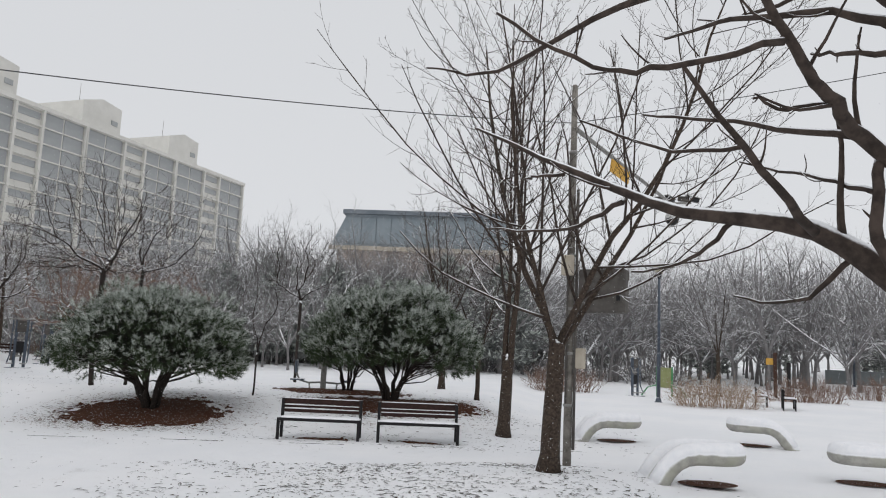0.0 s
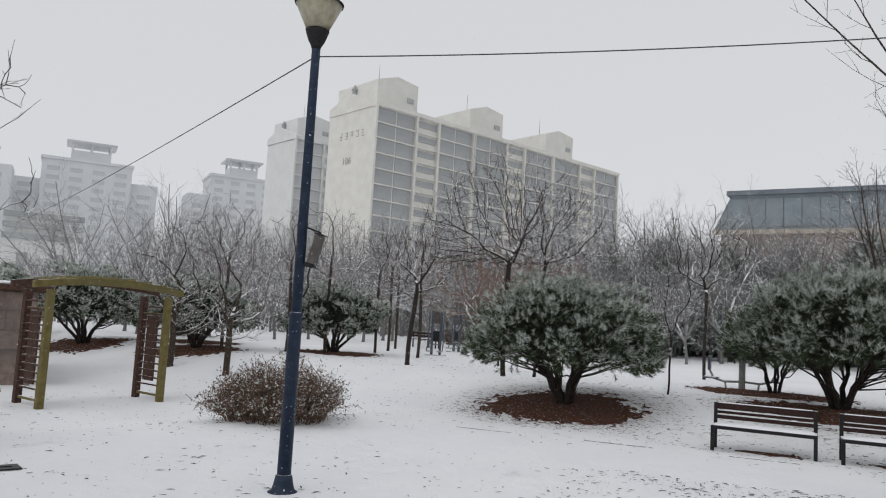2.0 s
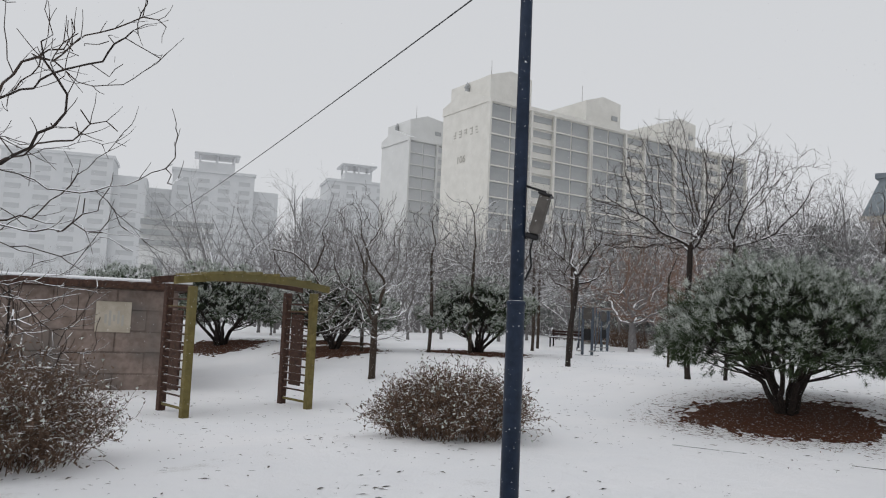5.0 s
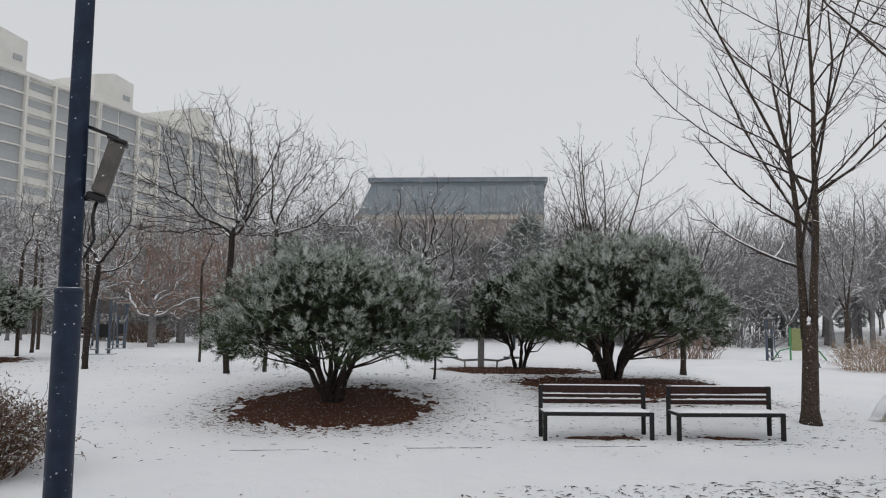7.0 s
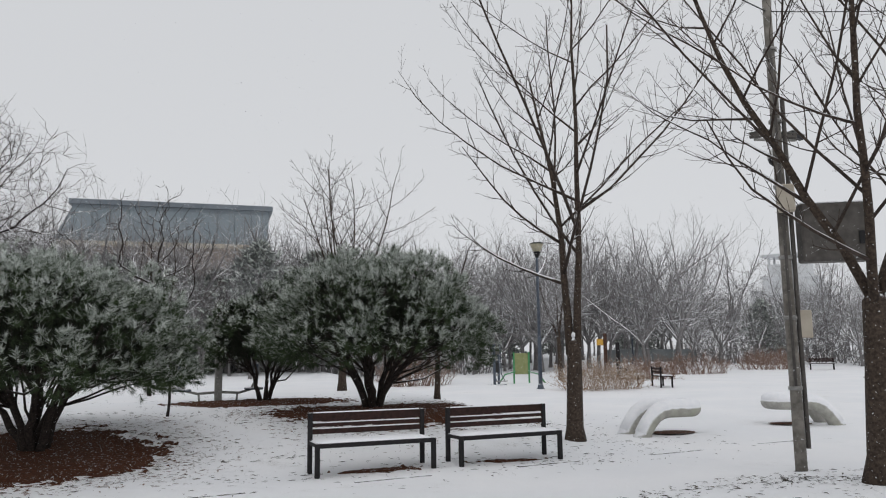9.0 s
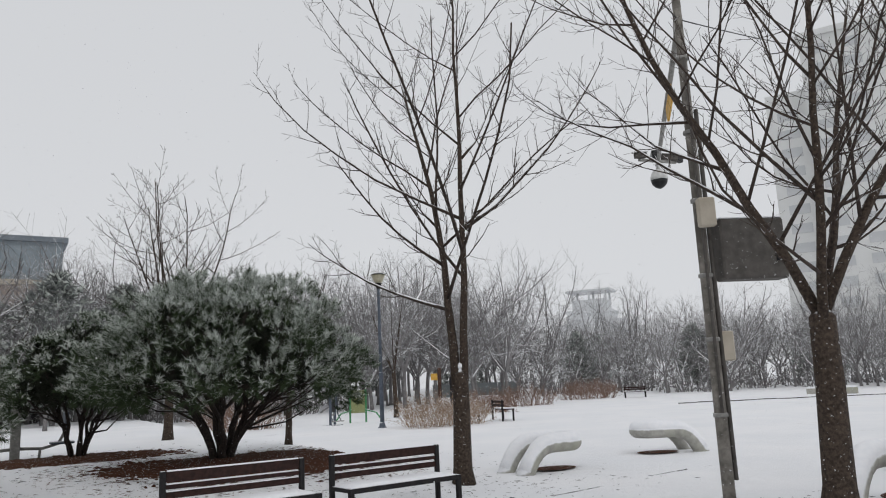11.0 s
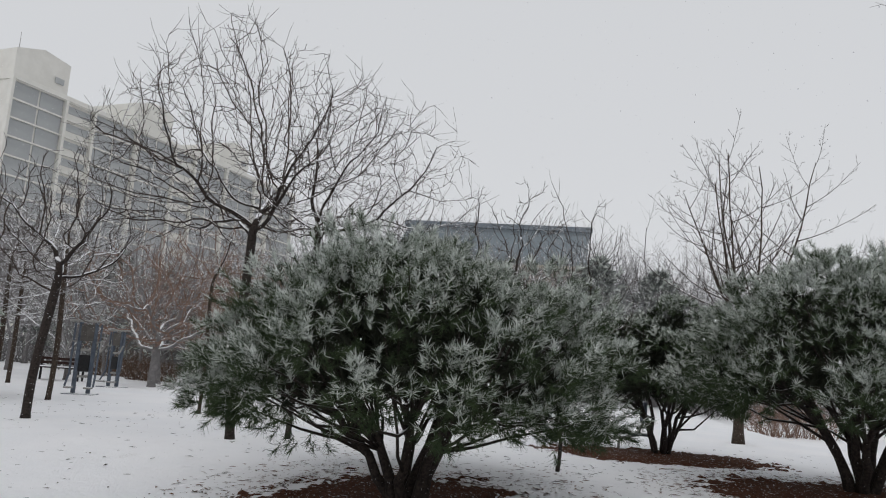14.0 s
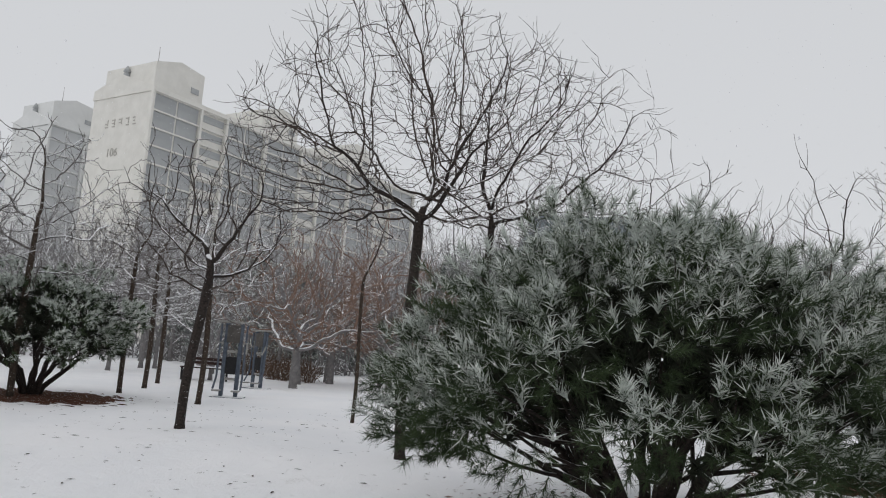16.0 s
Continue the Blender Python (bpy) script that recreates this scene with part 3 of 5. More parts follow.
def twig_shrub(name, label, x, y, rx, ry, height, count, seed, mat, group="", category="shrub", thick=0.006, leafy=False):
    """A dry shrub of many thin stems, denser and forked above."""
    rng = np.random.default_rng(seed)
    sh = thing(name, label, category, pose(x, y, gz(x, y) - 0.03), group)
    lines, side = [], []
    for i in range(count):
        a, q = rng.uniform(0, 6.28), math.sqrt(rng.uniform(0, 1))
        bx, by = rx * 0.72 * q * math.cos(a), ry * 0.72 * q * math.sin(a)
        dz = gz(x + bx, y + by) - gz(x, y)
        d = np.array([0.5 * q * math.cos(a), 0.5 * q * math.sin(a), 1.0]) + rng.normal(0, 0.22, 3)
        ln = height * (1 - 0.35 * q * q) * rng.uniform(0.7, 1.1)
        l = limb(rng, (bx, by, dz), d, ln, thick * rng.uniform(0.8, 1.4), thick * 0.45, 0.2, 0.0, 5)
        lines.append(l[:2])
        for j in (2, 3, 3, 4, 4, 5):
            dd = turn_to(l[0][j] - l[0][j - 1], rng.uniform(0.5, 1.2), rng.uniform(0, 6.28))
            side.append(limb(rng, l[0][j], dd, ln * rng.uniform(0.13, 0.30), thick * 0.6, thick * 0.35, 0.32, 0.02, 3)[:2])
    tube_part("thicket", lines, 3, mat, sh, kind="stuff")
    tube_part("twig_haze", side, 3, mat, sh, kind="stuff")
    if leafy:
        tips = np.array([l[0][k] for l in side for k in (1, 3)])
        v, f, white = needle_tufts(rng, tips, rng.normal(0, 1, tips.shape) + np.array([0, 0, 0.5]), 2, 0.05, 0.022, np.full(len(tips), 0.08))
        me = mesh_from("dead_leaf_tuft", v, f, mat, M_RIME)
        me.polygons.foreach_set("material_index", white.astype(np.int32))
        part("dead_leaf_tuft", me, None, sh, kind="stuff")
    return sh


# ---- pines and their beds ----
mulch_bed(-7.75, 16.9, 1.85, 1.55, 3)
mulch_bed(-2.6, 19.2, 2.1, 1.5, 5)
mulch_bed(-4.9, 22.4, 1.9, 1.3, 8, "low bed of dark pine needle litter")
dome_pine("dome_pine", "snow-dusted dark green pine with a domed crown and many stems", -7.82, 17.12, 2.02, 2.85, 11)
dome_pine("dome_pine", "snow-dusted bushy pine behind two park benches", -2.84, 19.35, 2.05, 2.95, 12, under=0.68)
dome_pine("dome_pine", "dark pine of loose crown with snowy tips", -4.75, 22.6, 1.25, 2.7, 13, lobes=40, per=34, count=20, width=0.014)
west_pine = dome_pine("dome_pine", "low spreading pine standing in a round bed under snow", -19.4, 22.3, 1.9, 2.6, 14, lobes=50, per=36, count=24, width=0.014, frost=0.25, group="pines by the west lawn")
for px, py, s, k in ((-22.2, 18.6, 90, 1.0), (-27.2, 17.5, 200, 1.15), (-25.5, 21.0, 300, 0.95), (-30.5, 24.0, 40, 1.1), (-33.0, 16.5, 140, 1.2)):
    copy_thing(west_pine, pose(px, py, gz(px, py) - 0.05, 0, 0, s) @ Matrix.Scale(k, 4))
for i, (px, py) in enumerate(((-19.4, 22.3), (-22.2, 18.6), (-27.2, 17.5), (-25.5, 21.0))):
    mulch_bed(px, py, 2.0, 1.8, 20 + i, "dark round bed of bare litter under a pine", 0.03)

# ---- bare trees ----
NEAR = (M_BARK, M_TWIG)
DARK = (M_SNOWBARK, M_TWIG)
MID = (M_BARK, M_MIDTWIG)
bare_tree("street_tree", "tall leafless tree with two upright stems and snow in the fork", -0.02, 16.95, 8.0, 0.145, 1.55, 2, 0.08, FORKED, 3, 21, NEAR, lift=0.0, thick=1.25, fork_snow=0.062, first=-1.99, apart=0.055, low=0.18)
bare_tree("street_tree", "leafless tree with a stout trunk and upswept limbs", 0.81, 11.75, 6.8, 0.145, 1.75, 4, 0.46, FORKED, 3, 23, NEAR, thick=1.1, lift=0.08, bend=0.08, lean=(0.06, -0.05))
grown_tree("spreading_tree", "wide leafless tree with a dense round crown of fine twigs", -10.88, 19.8, 3.05, (-0.25, 0.0, 3.75), (2.6, 2.4, 2.2), 2.9, 1900, 25, DARK, lean=(-0.01, 0.0), tip=0.0042, kill=0.18, power=2.3, wander=0.13, spurs=0.9, spur=0.32)
grown_tree("spreading_tree", "leafless tree with a slanting stem in a wide crown", -10.25, 20.35, 3.0, (0.7, 0.2, 3.7), (1.75, 1.8, 1.8), 2.95, 1050, 26, DARK, lean=(0.06, 0.0), tip=0.0042, kill=0.19, power=2.35, wander=0.13, spurs=0.9, spur=0.32)
grown_tree("young_tree", "thin leaning sapling with a forked dark trunk", -6.36, 19.45, 0.85, (0.1, 0.0, 2.3), (0.95, 0.9, 1.35), 1.2, 260, 27, DARK, lean=(0.05, 0.0), lift=0.12)
grown_tree("young_tree", "dark leafless tree with crooked ascending limbs", -14.4, 20.2, 2.3, (0.1, 0.0, 3.1), (1.45, 1.4, 1.25), 1.8, 620, 29, DARK, lean=(0.06, 0.02), tip=0.0055, wander=0.16, power=1.95)
grown_tree("young_tree", "small russet leafless tree on a straight trunk", -13.3, 23.6, 2.6, (0.0, 0.0, 3.0), (1.2, 1.2, 1.3), 1.9, 260, 31, (M_BARK, M_REDTWIG), tip=0.005)
bare_tree("upright_tree", "multi-stemmed leafless tree with upright snowy twigs", -2.6, 27.2, 6.5, 0.12, 2.0, 6, 0.38, UPSWEPT, 3, 33, NEAR, thick=1.5)
grown_tree("young_tree", "small leafless tree with knobbly dark branches", -7.6, 26.6, 2.6, (0.1, 0.0, 4.1), (1.5, 1.4, 1.5), 3.0, 330, 35, DARK, tip=0.006, wander=0.22, spur=0.2)
bare_tree("young_tree", "small leafless tree beside the bushy pine", -1.0, 22.3, 3.4, 0.07, 1.4, 4, 0.5, FARSPEC, 2, 37, NEAR, thick=1.5)
grown_tree("roadside_tree", "leafless tree with dark knobbly twigs above dry shrubs", -11.0, 3.9, 1.3, (0.3, 0.2, 3.3), (2.9, 2.7, 2.7), 1.5, 1150, 41, DARK, tip=0.0052, wander=0.26, kill=0.25)
grown_tree("thorn_tree", "small crooked leafless tree behind a dry bramble", -14.7, 6.7, 0.5, (0.0, 0.0, 1.6), (1.6, 1.4, 1.1), 0.7, 260, 43, DARK, tip=0.0062, wander=0.26)


def overhanging_tree():
    """A low-forked tree beside the path whose long limbs reach over it."""
    rng = np.random.default_rng(39)
    t = thing("roadside_tree", "leafless tree whose dark snowy limbs reach over the path", "tree", pose(3.1, 3.25, gz(3.1, 3.25) - 0.05))
    o = np.array([3.1, 3.25, gz(3.1, 3.25) - 0.05])
    tube_part("trunk", [([np.array(p) for p in ((0, 0, 0), (0.02, 0.02, 0.5), (-0.02, 0.0, 1.0), (-0.06, 0.02, 1.35))], [0.20, 0.155, 0.14, 0.13])], 12, M_DARKBARK, t)
    twigs = {}

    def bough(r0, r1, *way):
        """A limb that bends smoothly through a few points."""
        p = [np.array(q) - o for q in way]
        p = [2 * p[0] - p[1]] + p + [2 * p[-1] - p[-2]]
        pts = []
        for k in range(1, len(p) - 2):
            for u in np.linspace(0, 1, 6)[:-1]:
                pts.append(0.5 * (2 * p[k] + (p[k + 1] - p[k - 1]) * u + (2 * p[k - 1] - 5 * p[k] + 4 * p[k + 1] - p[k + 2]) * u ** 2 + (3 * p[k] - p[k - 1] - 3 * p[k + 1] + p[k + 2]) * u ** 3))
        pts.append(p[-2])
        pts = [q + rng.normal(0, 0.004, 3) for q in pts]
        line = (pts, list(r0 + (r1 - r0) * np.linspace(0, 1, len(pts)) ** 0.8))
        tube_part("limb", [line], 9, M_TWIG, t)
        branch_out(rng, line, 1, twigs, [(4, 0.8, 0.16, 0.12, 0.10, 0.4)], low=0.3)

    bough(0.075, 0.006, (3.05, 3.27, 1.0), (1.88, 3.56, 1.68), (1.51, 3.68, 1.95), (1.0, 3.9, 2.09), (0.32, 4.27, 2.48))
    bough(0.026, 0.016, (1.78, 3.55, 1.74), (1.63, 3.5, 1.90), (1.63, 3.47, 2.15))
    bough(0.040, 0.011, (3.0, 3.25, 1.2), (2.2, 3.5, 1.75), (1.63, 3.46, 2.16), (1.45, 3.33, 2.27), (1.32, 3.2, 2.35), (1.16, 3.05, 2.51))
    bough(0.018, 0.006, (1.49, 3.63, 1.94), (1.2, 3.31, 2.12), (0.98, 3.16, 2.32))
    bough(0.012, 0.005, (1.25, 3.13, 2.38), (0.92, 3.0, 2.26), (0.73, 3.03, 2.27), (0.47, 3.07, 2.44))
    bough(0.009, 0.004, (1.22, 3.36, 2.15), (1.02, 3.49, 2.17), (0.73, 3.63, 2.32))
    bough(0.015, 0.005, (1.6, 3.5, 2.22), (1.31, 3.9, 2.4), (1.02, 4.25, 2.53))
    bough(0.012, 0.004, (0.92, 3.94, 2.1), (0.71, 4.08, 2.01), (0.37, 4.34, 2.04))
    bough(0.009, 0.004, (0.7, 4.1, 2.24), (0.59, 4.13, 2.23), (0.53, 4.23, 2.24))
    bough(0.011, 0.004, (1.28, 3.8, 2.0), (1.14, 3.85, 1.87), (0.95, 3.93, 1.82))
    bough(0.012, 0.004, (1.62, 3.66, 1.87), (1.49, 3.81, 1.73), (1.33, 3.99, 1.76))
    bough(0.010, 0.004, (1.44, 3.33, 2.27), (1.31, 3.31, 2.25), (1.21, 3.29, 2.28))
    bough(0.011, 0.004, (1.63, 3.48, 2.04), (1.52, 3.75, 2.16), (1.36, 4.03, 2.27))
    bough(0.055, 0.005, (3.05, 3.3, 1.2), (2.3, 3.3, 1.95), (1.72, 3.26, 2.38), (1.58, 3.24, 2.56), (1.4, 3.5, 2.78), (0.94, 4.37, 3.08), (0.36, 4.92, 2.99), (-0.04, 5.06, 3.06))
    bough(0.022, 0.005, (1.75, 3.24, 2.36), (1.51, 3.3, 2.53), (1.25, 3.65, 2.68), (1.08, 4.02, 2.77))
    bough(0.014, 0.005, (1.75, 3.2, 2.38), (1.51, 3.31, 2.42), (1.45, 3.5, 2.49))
    bough(0.05, 0.013, (3.1, 3.2, 1.2), (3.8, 3.0, 2.5), (4.4, 2.9, 3.4))
    bough(0.05, 0.013, (3.1, 3.3, 1.2), (3.4, 3.9, 2.5), (3.6, 4.6, 3.6))
    bough(0.05, 0.013, (3.1, 3.2, 1.2), (3.0, 2.5, 2.4), (2.9, 1.9, 3.4))
    tube_part("crown", twigs[1], 5, M_TWIG, t, kind="stuff")


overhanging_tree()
for i, (tx, ty, top) in enumerate(((-17.55, 16.15, 4.6), (-20.31, 16.31, 4.4))):
    grown_tree("lawn_tree", "low leafless tree with a wide snowy crown near the gate", tx, ty, 1.5, (0.0, 0.0, 2.6), (1.75, 1.75, top - 2.6), 0.95, 700, 90 + i, MID, tip=0.0062, power=1.95, lift=0.05, spurs=0.8)
for i, (tx, ty, th) in enumerate(((-17.06, 24.26, 5.0), (-20.5, 26.8, 5.5), (-21.8, 28.9, 5.5), (-21.1, 18.8, 5.2), (-19.0, 21.5, 5.4), (-19.85, 20.5, 5.0), (-19.6, 24.9, 5.0))):
    grown_tree("lawn_tree", "slim leafless tree with snowy branches on the west lawn", tx, ty, th * 0.62, (0.0, 0.0, th * 0.62), (th * 0.33, th * 0.33, th * 0.38), th * 0.32, 520, 50 + i, MID, tip=0.0062, kill=0.22, lift=0.06, power=2.25, group="slim trees on the west lawn", sides=(8, 5, 3))

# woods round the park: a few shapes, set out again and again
SHAPES = [bare_tree("woodland_tree", "leafless woodland tree with snowy twigs, coloured pale for haze", -30 + 9 * i, 58 + 3 * i, 8.0 + 0.5 * i, 0.13, 2.0, 5, 0.55 + 0.06 * i, WOODSPEC, 2, 60 + i, (M_FARBARK, M_FARTWIG), sides=(6, 4, 3, 3), thick=2.1, far=True, bend=0.13, group="leafless woods round the park") for i in range(5)]
wood_rng = random.Random(4)


def places(count, r0, r1, a0, a1, k0, k1):
    """Spots on a ring sector round the lawn, each with a turn and a scale."""
    for i in range(count):
        a, r = radians(a0 + (a1 - a0) * (i + wood_rng.random()) / count), wood_rng.uniform(r0, r1)
        tx, ty = -4 + r * math.cos(a), 10 + r * math.sin(a)
        k = wood_rng.uniform(k0, k1)
        yield pose(tx, ty, gz(tx, ty) - 0.05, 0, 0, wood_rng.uniform(0, 360)) @ Matrix.Scale(k, 4)


def woods(count, r0, r1, a0, a1, k0, k1, shapes):
    for m in places(count, r0, r1, a0, a1, k0, k1):
        copy_thing(wood_rng.choice(shapes), m)


def far_woods(shapes, *sectors):
    """The back rows of the woods, past counting, as one mass."""
    verts, faces, at = [], [], 0
    forms = []
    for tree in shapes:
        v, f, n = [], [], 0
        for ch in tree.children:
            co = np.zeros(len(ch.data.vertices) * 3)
            ch.data.vertices.foreach_get("co", co)
            v.append(co.reshape(-1, 3))
            f += [tuple(k + n for k in p.vertices) for p in ch.data.polygons]
            n += len(ch.data.vertices)
        forms.append((np.concatenate(v), f))
    for sector in sectors:
        for m in places(*sector):
            v, f = wood_rng.choice(forms)
            mm = np.array(m)
            verts.append(v @ mm[:3, :3].T + mm[:3, 3])
            faces += [tuple(k + at for k in p) for p in f]
            at += len(v)
    # The twig colour carries the haze over these back rows.
    tagged(new("far_woods", mesh_from("far_woods", np.concatenate(verts), faces, M_FARTWIG)), "far leafless woods with snow, coloured grey for haze", "woods", kind="stuff")


woods(40, 29, 44, 92, 160, 0.5, 0.8, SHAPES)
woods(12, 28, 44, 155, 182, 0.3, 0.45, SHAPES)
woods(76, 44, 66, 64, 152, 0.8, 1.15, SHAPES)
woods(16, 44, 70, 150, 184, 0.36, 0.52, SHAPES)
woods(46, 38, 56, 84, 114, 0.9, 1.1, SHAPES)
woods(50, 56, 70, 2, 58, 0.55, 0.8, SHAPES)
woods(44, 48, 66, 57, 84, 0.95, 1.25, SHAPES)
far_woods(SHAPES, (45, 66, 90, 20, 150, 0.9, 1.3), (90, 62, 80, 2, 84, 0.6, 0.85), (40, 78, 92, 2, 66, 0.7, 0.9), (16, 70, 100, 82, 112, 0.9, 1.25))


def conifer(name, label, x, y, height, radius, seed, group=""):
    """A far conifer: trunk and whorls of drooping needle sprays."""
    rng = np.random.default_rng(seed)
    tree = thing(name, label, "conifer", pose(x, y, gz(x, y) - 0.05), group)
    tube_part("trunk", [([np.array([0, 0, z]) for z in np.linspace(0, height, 5)], [0.14, 0.11, 0.08, 0.05, 0.02])], 6, M_FARBARK, tree)
    n = 520
    q = rng.uniform(0.12, 1, n)
    a = rng.uniform(0, 6.28, n)
    r = radius * (np.sin(np.pi * q ** 0.75) ** 0.7 + 0.05) * rng.uniform(0.35, 1.0, n) * (1 + 0.3 * np.sin(5 * a + 9 * q))
    at = np.stack([r * np.cos(a), r * np.sin(a), q * height], 1)
    head = np.stack([np.cos(a), np.sin(a), 0.25 + 0 * a], 1) + rng.normal(0, 0.3, (n, 3))
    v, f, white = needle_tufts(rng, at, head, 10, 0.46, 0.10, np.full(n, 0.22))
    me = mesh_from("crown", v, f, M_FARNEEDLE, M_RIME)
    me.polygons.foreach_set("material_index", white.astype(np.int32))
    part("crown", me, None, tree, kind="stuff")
    return tree


CONES = [conifer("park_conifer", "far conifer with snowy boughs, its green greyed for haze", -12 + 7 * i, 47, 6.0 + i, 2.1, 80 + i, "conifers at the edge of the woods") for i in range(2)]
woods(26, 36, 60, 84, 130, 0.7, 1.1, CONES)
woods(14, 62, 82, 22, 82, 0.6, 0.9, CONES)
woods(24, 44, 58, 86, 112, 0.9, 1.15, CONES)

# ---- shrubs ----
twig_shrub("dry_shrub", "rounded dry brown shrub dusted with snow", -10.45, 11.45, 1.2, 1.1, 1.0, 640, 91, M_DRY, leafy=True)
twig_shrub("dry_shrub", "large dry bramble of tangled snowy stems", -12.6, 5.9, 1.9, 1.5, 1.3, 850, 92, M_DRY, thick=0.006, leafy=True)
twig_shrub("dry_shrub", "straw-coloured dry shrub beside far benches", 7.6, 32.3, 2.2, 1.2, 1.25, 260, 93, M_STRAW, thick=0.008, leafy=True)
for i, (sx, sy, srx, sh) in enumerate(((-22.5, 37.6, 1.3, 1.1), (-25.5, 40, 1.5, 1.2), (13.5, 40, 2.5, 1.3), (20, 46, 3.0, 1.4), (28, 50, 3.2, 1.4), (33, 56, 3.4, 1.5), (2.0, 40, 2.4, 1.5))):
    twig_shrub("far_shrub", "low dry shrub with snow on its twigs", sx, sy, srx, 1.1, sh, 170, 100 + i, M_DRY if i < 2 else M_REDTWIG, "dry shrubs round the lawns", thick=0.014)


under = twig_shrub("undergrowth", "leafless undergrowth, coloured pale for haze, at the foot of the woods", -30, 44, 2.6, 1.6, 2.3, 30, 120, M_FARTWIG, "undergrowth below the woods", thick=0.045)
for i in range(96):
    a, r = radians(74 + 108 * (i + wood_rng.random()) / 110), wood_rng.uniform(44, 62)
    ux, uy = -4 + r * math.cos(a), 10 + r * math.sin(a)
    copy_thing(under, pose(ux, uy, gz(ux, uy) - 0.05, 0, 0, wood_rng.uniform(0, 360)) @ Matrix.Scale(wood_rng.uniform(0.6, 1.2), 4))
for i in range(40):
    a, r = radians(2 + 56 * (i + wood_rng.random()) / 40), wood_rng.uniform(60, 76)
    ux, uy = -4 + r * math.cos(a), 10 + r * math.sin(a)
    copy_thing(under, pose(ux, uy, gz(ux, uy) - 0.05, 0, 0, wood_rng.uniform(0, 360)) @ Matrix.Scale(wood_rng.uniform(0.8, 1.4), 4))


# ---- benches ----
def park_bench(x, y, yaw, label):
    """Steel-framed bench with three back slats; its snow lies on the seat."""
    b = thing("park_bench", label, "bench", pose(x, y, gz(x, y) - 0.01, 0, 0, yaw), "two benches below the pine")
    w, d = 1.5, 0.46
    for sx in (-1, 1):
        part("leg", block(sx * w / 2 - 0.028, sx * w / 2 + 0.028, -0.028, 0.028, 0, 0.40, 0.006), M_IRON, b)
        bm = block(sx * w / 2 - 0.028, sx * w / 2 + 0.028, -0.025, 0.025, 0, 0.74, 0.006)
        bmesh.ops.transform(bm, matrix=pose(0, d - 0.05, 0) @ Matrix.Shear("XZ", 4, (0.0, 0.10)), verts=bm.verts)
        part("leg", bm, M_IRON, b)
        part("side_rail", block(sx * w / 2 - 0.024, sx * w / 2 + 0.024, 0.028, d - 0.02, 0.355, 0.40, 0.005), M_IRON, b)
    part("front_rail", block(-w / 2 + 0.028, w / 2 - 0.028, -0.028, 0.024, 0.345, 0.40, 0.006), M_IRON, b)
    for i in range(5):
        y0 = 0.03 + i * 0.085
        part("seat_slat", block(-w / 2 + 0.026, w / 2 - 0.026, y0, y0 + 0.07, 0.375, 0.40, 0.005), M_BENCH, b)
    for z0, h in ((0.635, 0.10), (0.565, 0.045), (0.475, 0.065)):
        bm = block(-w / 2 + 0.03, w / 2 - 0.03, -0.014, 0.014, z0, z0 + h, 0.004)
        bmesh.ops.transform(bm, matrix=pose(0, d - 0.05, 0) @ Matrix.Shear("XZ", 4, (0.0, 0.10)), verts=bm.verts)
        part("back_slat", bm, M_BENCH, b)
        bm = block(-w / 2 + 0.04, w / 2 - 0.04, -0.015, 0.013, z0 + h - 0.002, z0 + h + 0.012, 0.005)
        bmesh.ops.transform(bm, matrix=pose(0, d - 0.05, 0) @ Matrix.Shear("XZ", 4, (0.0, 0.10)), verts=bm.verts)
        part("snow_line", bm, M_CAP, b, "thin line of snow")
    # uneven snow on the seat
    bm = bmesh.new()
    bmesh.ops.create_grid(bm, x_segments=40, y_segments=12, size=0.5)
    for v in bm.verts:
        e = min(1.0, 8 * min(0.5 - abs(v.co.x), 0.5 - abs(v.co.y)))
        v.co = Vector((v.co.x * (w - 0.02), v.co.y * (d - 0.04) + d / 2 - 0.02, 0.402 + 0.028 * e ** 0.5 + 0.006 * e * noise.noise((v.co.x * 9 + x, v.co.y * 4, 0))))
    part("seat_snow", bm, M_CAP, b, "thin layer of snow", smooth=True)
    return b


park_bench(-3.41, 15.17, 9.0, "dark slatted park bench with steel frame and snowy seat")
park_bench(-1.56, 15.46, 11.0, "dark slatted park bench, its seat white with snow, beside another")
mulch_bed(-3.4, 15.35, 0.75, 0.2, 31, "strip of bare earth and dead leaves under a bench", 0.0)
mulch_bed(-1.55, 15.65, 0.7, 0.13, 32, "strip of bare earth and dead leaves under a bench", 0.0)


